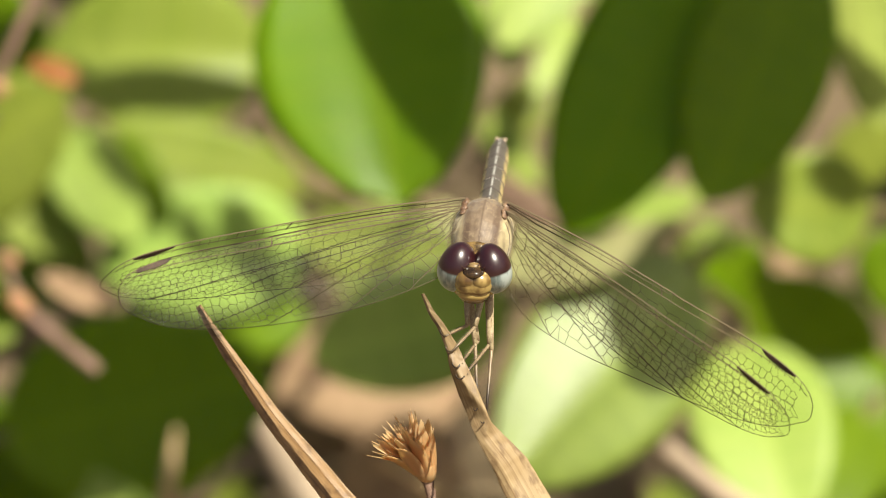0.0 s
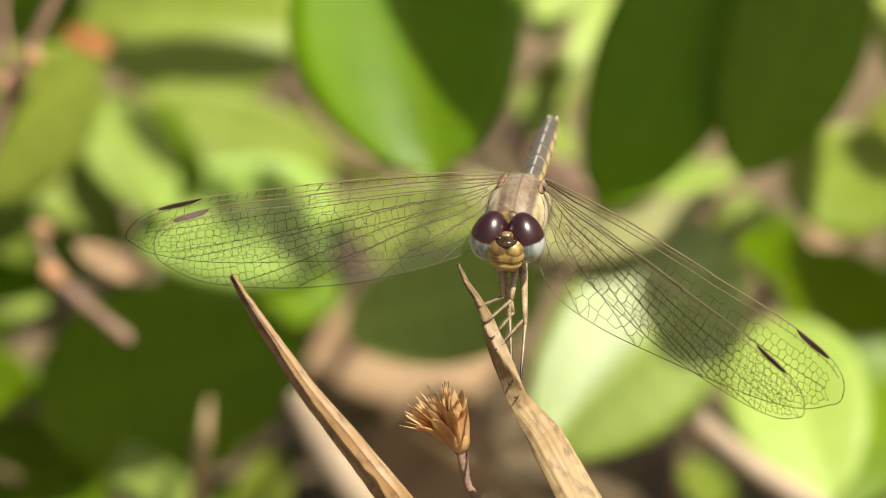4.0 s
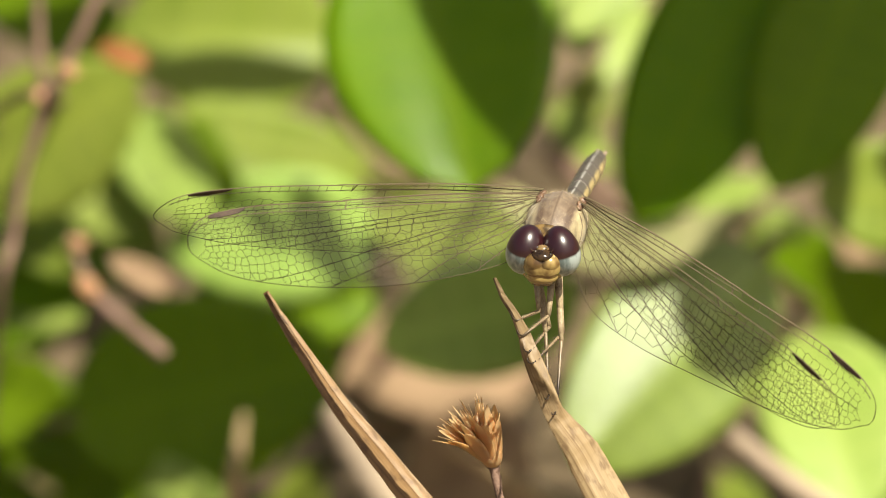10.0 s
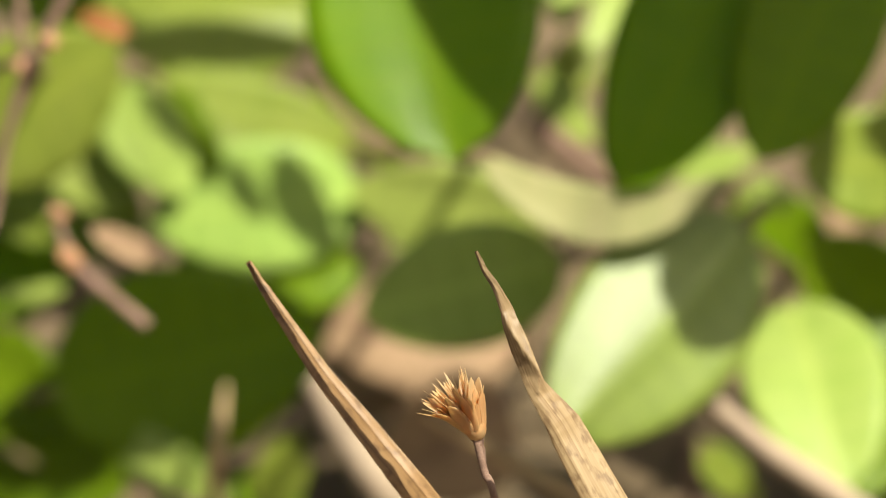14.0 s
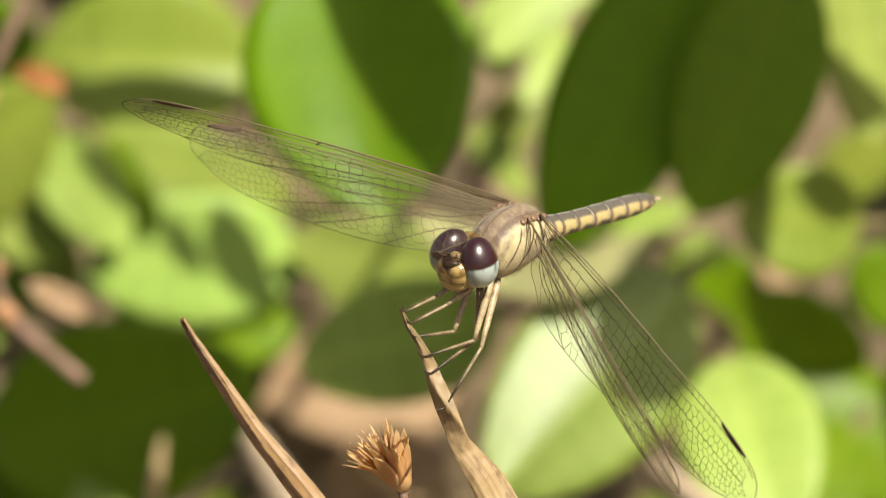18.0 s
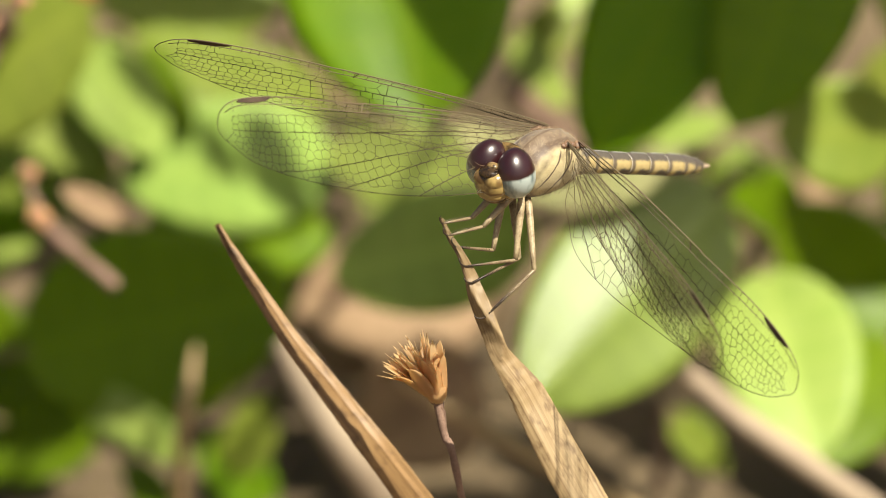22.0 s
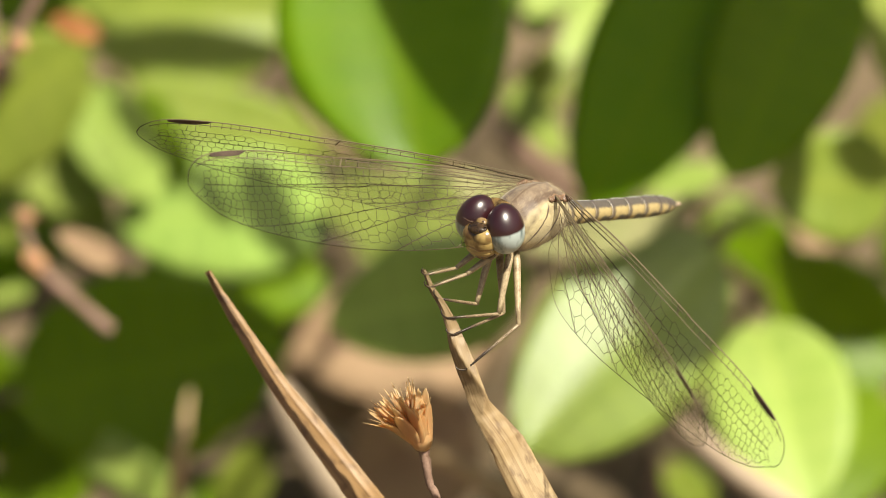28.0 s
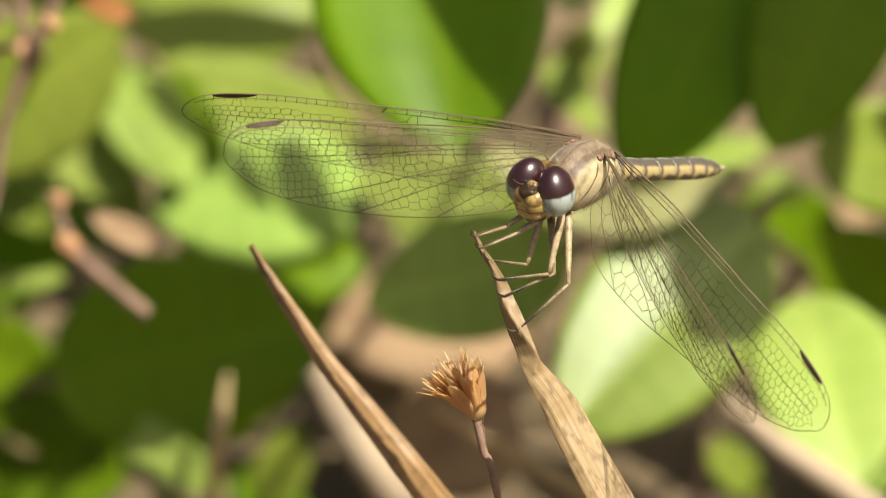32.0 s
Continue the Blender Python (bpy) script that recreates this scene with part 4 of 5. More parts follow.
# abdomen: separate rings, each overlapping the next
abdomen = empty("abdomen")
abdomen.parent = dragonfly
at = 0.6
SEGMENTS = ((1.5, 1.02, 1.05), (1.5, 1.05, 1.0), (2.5, 0.98, 0.9), (2.6, 0.9, 0.87), (2.6, 0.9, 0.88), (2.5, 0.9, 0.9), (2.3, 0.92, 0.88), (1.6, 0.88, 0.75), (1.1, 0.74, 0.6), (0.7, 0.56, 0.42))
for length, r0, r1 in SEGMENTS:
    bm = bmesh.new()
    rings = []
    for i in range(9):
        s = i / 8
        r = (r0 * (1 - s) + r1 * s) * (1 + 0.035 * math.sin(math.pi * s)) * (0.97 if i == 0 else 1.02 if i == 8 else 1)
        ring = []
        for k in range(20):
            a = math.tau * k / 20
            z = math.cos(a)
            z = z * (1 + 0.10 * math.exp(-(math.sin(a) / 0.15) ** 2)) if z > 0 else z * 0.85
            ring.append(bm.verts.new(Vector((-length * s, r * 0.86 * math.sin(a), r * 0.9 * z)) * MM))
        rings.append(ring)
    for a, b in zip(rings, rings[1:]):
        bridge(bm, a, b)
    bm.faces.new(rings[0][::-1])
    bm.faces.new(rings[-1])
    seg = part("segment", bm, M_ABDOMEN, abdomen)
    seg.matrix_basis = pose(at * MM, 0, 0)
    at -= length
for sy in (-1, 1):
    bm = bmesh.new()
    tube(bm, [(at * MM + 0.0001, sy * 0.22 * MM, 0.1 * MM), ((at - 0.5) * MM, sy * 0.3 * MM, 0.18 * MM), ((at - 1.05) * MM, sy * 0.16 * MM, 0.1 * MM)], [0.15 * MM, 0.14 * MM, 0.03 * MM], 8)
    part("cercus", bm, M_PALEWOOD, abdomen, "short pale tail appendage")


# wings: membrane, net of veins and a dark stigma
def chain(points, per=10):
    return [(p.x, p.y) for p in curve_points([(x, y, 0) for x, y in points], per)]


def inside(p, poly):
    x, y = p
    hit = False
    j = len(poly) - 1
    for i in range(len(poly)):
        (xi, yi), (xj, yj) = poly[i], poly[j]
        if (yi > y) != (yj > y) and x < (xj - xi) * (y - yi) / (yj - yi) + xi:
            hit = not hit
        j = i
    return hit


def strip(bm, a, b, r, z=0.0):
    """One vein: a thin four-sided bar from a to b in the wing's plane, in mm."""
    a, b = Vector((*a, z)), Vector((*b, z))
    d = b - a
    if d.length < 1e-4:
        return
    d.normalize()
    s, u = Vector((-d.y, d.x, 0)) * r, Vector((0, 0, r))
    a, b = a - d * r * 0.5, b + d * r * 0.5
    q = [[bm.verts.new((p + k) * MM) for k in (s, u, -s, -u)] for p in (a, b)]
    bridge(bm, *q)
    bm.faces.new(q[0][::-1])
    bm.faces.new(q[1])


def wing(name, length, lead, trail, cell, seed, nodus):
    r = random.Random(seed)
    leading = chain(lead)
    trailing = chain(trail)
    outline = leading + trailing[::-1][1:-1]
    lx, ly = np.array([p[0] for p in leading]), np.array([p[1] for p in leading])
    tx, ty = np.array([p[0] for p in trailing]), np.array([p[1] for p in trailing])
    top, low = (lambda x: float(np.interp(x, lx, ly))), (lambda x: float(np.interp(x, tx, ty)))
    bump_z = lambda x, y: 0.10 * math.sin(y * 2.6) * (1 - 0.6 * x / length) + 0.25 * math.sin(x / length * 2.4)
    # membrane
    bm = bmesh.new()
    cols = 44
    rows = []
    for i in range(cols + 1):
        x = length * (0.01 + 0.985 * i / cols)
        rows.append([bm.verts.new(Vector((x, low(x) + (top(x) - low(x)) * j / 14, 0)) * MM) for j in range(15)])
    for a, b in zip(rows, rows[1:]):
        for j in range(14):
            bm.faces.new((a[j], b[j], b[j + 1], a[j + 1]))
    # veins
    net = bmesh.new()
    for a, b in zip(leading, leading[1:]):
        strip(net, a, b, 0.066 - 0.03 * a[0] / length)
    for a, b in zip(trailing, trailing[1:]):
        strip(net, a, b, 0.026)
    n = 60
    for off, to, rad in ((0.30, 0.52, 0.028), (0.66, 0.97, 0.036)):
        pts = [(length * to * i / n, top(length * to * i / n) - off * min(1, 0.5 + i / 12) * (1 - 0.35 * (i / n) ** 3)) for i in range(n + 1)]
        for i, (a, b) in enumerate(zip(pts, pts[1:])):
            strip(net, a, b, rad * (1.6 - 0.7 * min(1, i / 36)))
    x = 1.2
    while x < length * 0.95:
        y = top(x)
        strip(net, (x, y), (x + 0.03, y - 0.72), 0.018)
        x += r.uniform(0.75, 1.05) if x < length * 0.55 else r.uniform(0.6, 0.8)
    nod = length * nodus
    strip(net, (nod, top(nod)), (nod + 0.3, top(nod) - 0.7), 0.045)
    # long veins that fan out to the hind edge
    fans = [[(length * k / 80, top(length * k / 80) - 0.7 * min(1, k / 9)) for k in range(78)]]
    for f0, f1, reach in ((0.22, 0.52, 0.95), (0.31, 1.0, 0.84), (0.38, 1.0, 0.64), (0.52, 1.0, 0.41), (0.70, 1.0, 0.23)):
        pts = []
        for i in range(41):
            q = i / 40
            x = length * reach * q
            f = f0 + (f1 - f0) * q ** 1.7
            a, b = top(x) - 0.7 * min(1, x / length * 9), low(x)
            pts.append((x, a - (a - b) * max(0, f - 0.12) / 0.88))
        fans.append(pts)
        over_x, over_y = np.array([p[0] for p in fans[-2]]), np.array([p[1] for p in fans[-2]])
        for a, b in zip(pts, pts[1:]):
            if float(np.interp(a[0], over_x, over_y)) - a[1] > 0.34:
                strip(net, a, b, 0.030 - 0.012 * a[0] / length)
    hem = [(x, y - 0.1) for x, y in trailing]
    fans.append(hem)
    # cells: rows of seeds between neighbouring long veins, brick-wise where the gap takes several rows
    level = [(np.array([p[0] for p in f]), np.array([p[1] for p in f])) for f in fans]
    seeds = []
    for k in range(len(level) - 1):
        (ux, uy), x0 = level[k], 0.35
        end = float(ux[-1])
        for row in range(14):
            x = x0 + (0.25 if row % 2 else 0)
            while x < end:
                hi = float(np.interp(x, ux, uy))
                under = [float(np.interp(x, vx, vy)) for vx, vy in level[k + 1:] if vx[-1] >= x]
                lo = max(under) if under else low(x)
                lo = max(lo, low(x) - 0.1)
                gap = hi - lo
                d = min(1, max(0, (top(x) - (hi + lo) / 2) / max(top(x) - low(x), 0.1)))
                size = cell * (1.36 - 0.80 * x / length) * (1.0 - 0.22 * d * d * min(1, x / length * 3))
                count = max(1, round(gap / size))
                if row < count and gap > 0.3:
                    y = hi - gap * (row + 0.5) / count
                    seeds.append((x + r.gauss(0, 0.11) * size, y + r.gauss(0, 0.08 if count > 1 else 0.04) * size))
                x += size * (0.95 if count == 1 else 0.98) * r.uniform(0.9, 1.1)
    from mathutils.geometry import delaunay_2d_cdt
    pts, edges, faces, *rest = delaunay_2d_cdt([Vector(s) for s in seeds], [], [], 0, 1e-5)
    centres, owner = [], {}
    for k, f in enumerate(faces):
        (ax, ay), (bx, by), (cx, cy) = (pts[i] for i in f[:3])
        d = 2 * (ax * (by - cy) + bx * (cy - ay) + cx * (ay - by)) or 1e-9
        ux = ((ax * ax + ay * ay) * (by - cy) + (bx * bx + by * by) * (cy - ay) + (cx * cx + cy * cy) * (ay - by)) / d
        uy = ((ax * ax + ay * ay) * (cx - bx) + (bx * bx + by * by) * (ax - cx) + (cx * cx + cy * cy) * (bx - ax)) / d
        centres.append((ux, uy))
        for i, j in ((0, 1), (1, 2), (2, 0)):
            owner.setdefault(frozenset((f[i], f[j])), []).append(k)
    room = [(x, y - 0.6) for x, y in leading] + trailing[::-1][1:-1]
    for pair in owner.values():
        if len(pair) < 2:
            continue
        a, b = centres[pair[0]], centres[pair[1]]
        if (a[0] - b[0]) ** 2 + (a[1] - b[1]) ** 2 > 6:
            continue
        ia, ib = inside(a, room), inside(b, room)
        if not ia and not ib:
            continue
        if ia != ib:
            p, q = (a, b) if ia else (b, a)
            for step in range(7):
                m = ((p[0] + q[0]) / 2, (p[1] + q[1]) / 2)
                p, q = (m, q) if inside(m, room) else (p, m)
            a, b = (a, p) if ia else (p, b)
        strip(net, a, b, 0.0165)
    # stigma
    dark = bmesh.new()
    s0, s1 = length * 0.815, length * 0.92
    ring = []
    for i in range(11):
        x = s0 + (s1 - s0) * i / 10
        deep = 0.18 + 0.24 * math.sin(math.pi * i / 10) ** 0.5
        ring.append([dark.verts.new(Vector((x + dx, y, z)) * MM) for y, z, dx in ((top(x) - 0.02, 0.05, 0), (top(x) - deep, 0.05, 0.2), (top(x) - deep, -0.05, 0.2), (top(x) - 0.02, -0.05, 0))])
    for a, b in zip(ring, ring[1:]):
        bridge(dark, a, b)
    dark.faces.new(ring[0][::-1])
    dark.faces.new(ring[-1])
    # gentle pleats along the wing, shared by all three
    for b in (bm, net, dark):
        for v in b.verts:
            v.co.z += bump_z(v.co.x / MM, v.co.y / MM) * MM
    w = part(name, bm, M_MEMBRANE, dragonfly, "clear, finely netted wing")
    part("vein_net", net, M_VEIN, w, "dark brown net of veins", smooth=False)
    part("stigma", dark, M_STIGMA, w, "dark brown patch near the wing tip", smooth=False)
    return w


def wing_pair(name, length, lead, trail, cell, seed, nodus):
    a = wing(name, length, lead, trail, cell, seed, nodus)
    b = a.copy()
    scene.collection.objects.link(b)
    for c in a.children:
        d = c.copy()
        scene.collection.objects.link(d)
        d.parent = b
    return a, b


LH, LF = 27.3, 26.5
FORE_LEAD = ((0, 0.25), (2, 0.5), (7, 0.85), (13.8, 0.95), (14.4, 0.9), (20, 1.0), (23.5, 0.72), (25.3, 0.15), (26.25, -0.75), (26.5, -1.7))
FORE_TRAIL = ((0, -0.5), (0.8, -2.7), (3, -4.4), (7, -5.3), (12, -5.7), (17, -5.5), (21, -4.9), (24, -4.0), (25.6, -3.0), (26.3, -2.3), (26.5, -1.7))
HIND_LEAD = ((0, 0.25), (2, 0.5), (7, 0.9), (14.2, 1.0), (14.8, 0.95), (20.5, 1.0), (24.2, 0.68), (26.1, 0.1), (27.05, -0.8), (27.3, -1.7))
HIND_TRAIL = ((0, -0.6), (0.5, -3.4), (1.6, -5.4), (4, -6.8), (8, -7.0), (13, -6.4), (18, -5.7), (22, -4.9), (25, -3.8), (26.5, -2.7), (27.1, -2.2), (27.3, -1.7))
fore_r, fore_l = wing_pair("fore_wing", LF, FORE_LEAD, FORE_TRAIL, 0.88, 11, 0.53)
hind_r, hind_l = wing_pair("hind_wing", LH, HIND_LEAD, HIND_TRAIL, 0.92, 12, 0.49)

# legs: a thigh that turns at the hip, and under it a spiny shin with its foot
LEGS = []
PLAN = (  # hip x, y, z; thigh, shin; grip on the blade, and before the flight; way the knee points in the world
    (2.6, -0.6, -1.9, 3.2, 2.8, 0.4, 3.3, (0.3, 0.4, -0.9)),
    (2.6, 0.6, -1.9, 3.3, 2.9, 1.3, 4.4, (0.3, 0.2, -1)),
    (2.0, -0.8, -2.2, 4.4, 4.0, 2.2, 5.6, (0.5, 0.3, -0.9)),
    (2.0, 0.8, -2.2, 4.4, 4.1, 3.7, 6.4, (0.6, 0, -0.9)),
    (1.3, -0.8, -2.35, 4.9, 4.8, 4.9, 9.2, (0.9, 0.4, -0.6)),
    (1.3, 0.8, -2.35, 5.1, 5.1, 7.4, 10.3, (0.9, 0, -0.5)),
)
for hx, hy, hz, thigh, shin, grip, first_grip, bend in PLAN:
    bm = bmesh.new()
    tube(bm, [(0, 0, 0), (thigh * 0.12 * MM, 0, 0), (thigh * 0.35 * MM, 0, 0), (thigh * 0.8 * MM, 0, 0), (thigh * MM, 0, 0)], [0.2 * MM, 0.28 * MM, 0.27 * MM, 0.2 * MM, 0.16 * MM], 10)
    leg = part("leg", bm, M_LEG, dragonfly, "ochre thigh with a brown edge")
    bm = bmesh.new()
    tube(bm, [(0, 0, 0), (0.15 * MM, 0, 0), (shin * 0.6 * MM, 0, 0), (shin * MM, 0, 0)], [0.12 * MM, 0.13 * MM, 0.1 * MM, 0.075 * MM], 8)
    tube(bm, [(shin * MM, 0, 0), ((shin + 0.22) * MM, 0, 0.1 * MM), ((shin + 0.42) * MM, 0, 0.28 * MM), ((shin + 0.5) * MM, 0, 0.5 * MM), ((shin + 0.4) * MM, 0, 0.66 * MM)], [0.07 * MM, 0.07 * MM, 0.06 * MM, 0.045 * MM, 0.012 * MM], 6)
    for i in range(9):
        for sy in (-1, 1):
            x = shin * (0.12 + 0.09 * i)
            tube(bm, [(x * MM, sy * 0.08 * MM, 0), ((x + 0.28) * MM, sy * 0.36 * MM, 0.1 * MM)], [0.028 * MM, 0.008 * MM], 4)
    lower = part("shin", bm, M_SHIN, leg, "brown shin with a comb of spines and a hooked foot")
    LEGS.append((leg, lower, Vector((hx, hy, hz)) * MM, thigh * MM, shin * MM, (first_grip * MM, grip * MM), Vector(bend)))

BODY_ROWS = [
    (0, pose(0.00353, -0.00351, 0.11214, -4, 3.8, -97.2)),
    (1, pose(0.00361, -0.00256, 0.11164, -5.6, 3.6, -96)),
    (2, pose(0.00349, -0.00152, 0.11108, -5.1, 0.2, -95.4)),
    (3, pose(0.00359, -0.00149, 0.11108, -4.2, 1.1, -97.7)),
    (5.5, pose(0.0037, -0.00155, 0.11068, -5.7, -6.9, -101.5)),
    (6, pose(0.0037, -0.00111, 0.11085, -6.6, -6.2, -101.8)),
    (7, pose(0.00351, -0.00181, 0.11095, -5.3, -6.2, -103)),
    (8, pose(0.00392, -0.00149, 0.11104, -6.7, -4.5, -101.7)),
    (9, pose(0.00391, -0.00258, 0.11137, -7.4, -3.7, -100.9)),
    (10, pose(0.0039, -0.0031, 0.11178, -6.7, -4.5, -101.2)),
    (11, pose(0.00432, -0.00321, 0.11206, -7.3, 2, -98.2)),
    (12, pose(0.00387, -0.00313, 0.11186, -6.2, 1.3, -97.6)),
    (12.3, pose(0.00387, -0.00313, 0.11186, -6.2, 1.3, -97.6)),
    (12.4, pose(-0.00416, 0.00013, 0.12647, -6.2, 1.3, -119.6)),
    (12.5, pose(-0.00855, -0.00755, 0.14746, 0, -5, -127.6)),
    (12.8, pose(-0.02027, -0.01775, 0.19348, 0, 0, -132.6)),
    (13.8, pose(-0.00524, -0.01064, 0.20518, 0, 0, -136.3)),
    (14.6, pose(0.01226, 0.00876, 0.14983, 0, -5, -136.3)),
    (14.9, pose(0.00675, 0.00159, 0.11092, -4.4, -0.8, -136.3)),
    (15.5, pose(0.00675, 0.00159, 0.11092, -4.4, -0.8, -136.3)),
    (16, pose(0.00673, 0.00079, 0.11106, -4, -1.4, -137.5)),
    (17, pose(0.00606, -0.00085, 0.11149, -3.6, -3.9, -134.3)),
    (18, pose(0.0061, -0.00019, 0.11157, -0.5, -2.3, -134.3)),
    (19, pose(0.00622, 0.00115, 0.11091, -4.1, -3.1, -132.1)),
    (19.5, pose(0.00621, 0.00126, 0.10965, -10.7, -22.6, -130.7)),
    (20, pose(0.00587, 0.00229, 0.10932, -7.7, -14.8, -131.7)),
    (21, pose(0.00604, 0.00355, 0.1088, -6.3, -13.1, -133.5)),
    (22, pose(0.00593, 0.00538, 0.10808, -5.6, -13.9, -131.5)),
    (23, pose(0.00655, 0.00693, 0.10757, -5.7, -13, -129.3)),
    (24, pose(0.00625, 0.00644, 0.10751, -8.8, -11.6, -130.6)),
    (25, pose(0.00616, 0.00524, 0.1081, -8.9, -11.2, -129.7)),
    (28, pose(0.00568, 0.00355, 0.10859, -5.8, -12.8, -128.7)),
    (29, pose(0.00561, 0.00375, 0.10857, -3.7, -12.3, -129)),
    (30, pose(0.00538, 0.00572, 0.10755, -4.8, -11.2, -128.5)),
    (31, pose(0.00595, 0.01067, 0.10548, -4.9, -10, -130.1)),
    (32, pose(0.00599, 0.01519, 0.10403, -4.8, -9.6, -128.3))]
BLADE_ROWS = [
    (0, pose(-0.00026, -0.00103, 0.00047)),
    (1, pose(0.00001, -0.00008, -0.00002)),
    (2, pose(-0.00018, 0.00098, -0.0005)),
    (3, pose(-0.00013, 0.001, -0.00051)),
    (5.5, pose(-0.00018, 0.00111, -0.00054)),
    (6, pose(-0.00027, 0.00149, -0.00051)),
    (7, pose(-0.00057, 0.0008, -0.00036)),
    (8, pose(0.00005, 0.00113, -0.00028)),
    (9, pose(0, 0, 0)),
    (10, pose(0.00004, -0.00049, 0.00046)),
    (11, pose(0.00019, -0.00072, 0.00049)),
    (12, pose(-0.0001, -0.00063, 0.00033)),
    (12.5, pose(0.00112, 0.00071, 0.0007)),
    (13, pose(0.00067, 0.00171, -0.00044)),
    (15.5, pose(-0.00036, 0.00358, -0.00169)),
    (16, pose(-0.00047, 0.00287, -0.0014)),
    (17, pose(-0.00095, 0.00133, -0.00086)),
    (18, pose(-0.0007, 0.00191, -0.00095)),
    (19, pose(-0.00057, 0.00322, -0.00162)),
    (19.5, pose(-0.00053, 0.00358, -0.0023)),
    (20, pose(-0.00045, 0.00467, -0.00247)),
    (21, pose(-0.00045, 0.00593, -0.00298)),
    (22, pose(-0.00047, 0.00772, -0.00377)),
    (24, pose(-0.00046, 0.00887, -0.00419)),
    (25, pose(-0.00057, 0.00765, -0.00363)),
    (28, pose(-0.00102, 0.00595, -0.00316)),
    (29, pose(-0.00097, 0.00615, -0.00316)),
    (30, pose(-0.00134, 0.00815, -0.00412)),
    (31, pose(-0.00083, 0.01306, -0.0063)),
    (32, pose(-0.00076, 0.01755, -0.0078))]


def between(rows, t):
    """Where a keyed thing stands at t, straight between its rows."""
    for (t0, a), (t1, b) in zip(rows, rows[1:]):
        if t0 <= t <= t1:
            return a.translation.lerp(b.translation, (t - t0) / (t1 - t0))
    return rows[-1][1].translation


def along_blade(s):
    pts = [Vector(r[0]) for r in BLADE]
    for a, b in zip(pts, pts[1:]):
        d = (b - a).length
        if s <= d:
            return a.lerp(b, s / d)
        s -= d
    return pts[-1]


def leg_rows(hip, thigh, shin, grip, bend):
    """The hip and knee turns that keep the foot at its grip while the body moves, hanging in flight."""
    upper, lower = [], []
    for t, m in BODY_ROWS:
        if 12.35 < t < 14.8:
            foot = hip + Vector((-0.1, 0.35 * math.copysign(1, hip.y), -0.9)).normalized() * (thigh + shin) * 0.93
        else:
            foot = m.inverted() @ (along_blade(grip[0] if t < 13 else grip[1]) + between(BLADE_ROWS, t))
        v = foot - hip
        d = min(max(v.length, abs(thigh - shin) * 1.05), (thigh + shin) * 0.995)
        way = v.normalized()
        hint = m.to_3x3().inverted() @ (Vector((0.45, 0.2, -0.9)) if t < 13 else bend)
        out = (hint - way * hint.dot(way)).normalized()
        c = (thigh * thigh + d * d - shin * shin) / (2 * thigh * d)
        a = math.acos(max(-1, min(1, c)))
        x = (way * math.cos(a) + out * math.sin(a)).normalized()
        end = hip + way * d
        knee = hip + x * thigh
        y = way.cross(out).normalized()
        mu = Matrix((x, y, x.cross(y))).transposed().to_4x4()
        mu.translation = hip
        upper.append((t, mu))
        sx = (end - knee).normalized()
        ml = Matrix((sx, y, sx.cross(y))).transposed().to_4x4()
        ml.translation = knee
        lower.append((t, mu.inverted() @ ml))
    return upper, lower


def turns(at, rows):
    return [(t, pose(*(k * MM for k in at), rx, ry, rz)) for t, rx, ry, rz in rows]


def beat(rows, sy):
    """Wing turns with quick strokes while the insect is in the air."""
    out = [r for r in rows if r[0] <= 12.3 or r[0] >= 14.95]
    base = next(m for t, m in rows if t >= 14.95)
    for i in range(26):
        t = 12.4 + 0.1 * i
        out.append((t, base @ pose(0, 0, 0, 0, 0, 0) @ Matrix.Rotation(radians(32 * (1 if i % 2 else -1) * sy), 4, "Y")))
    return sorted(out, key=lambda r: r[0])


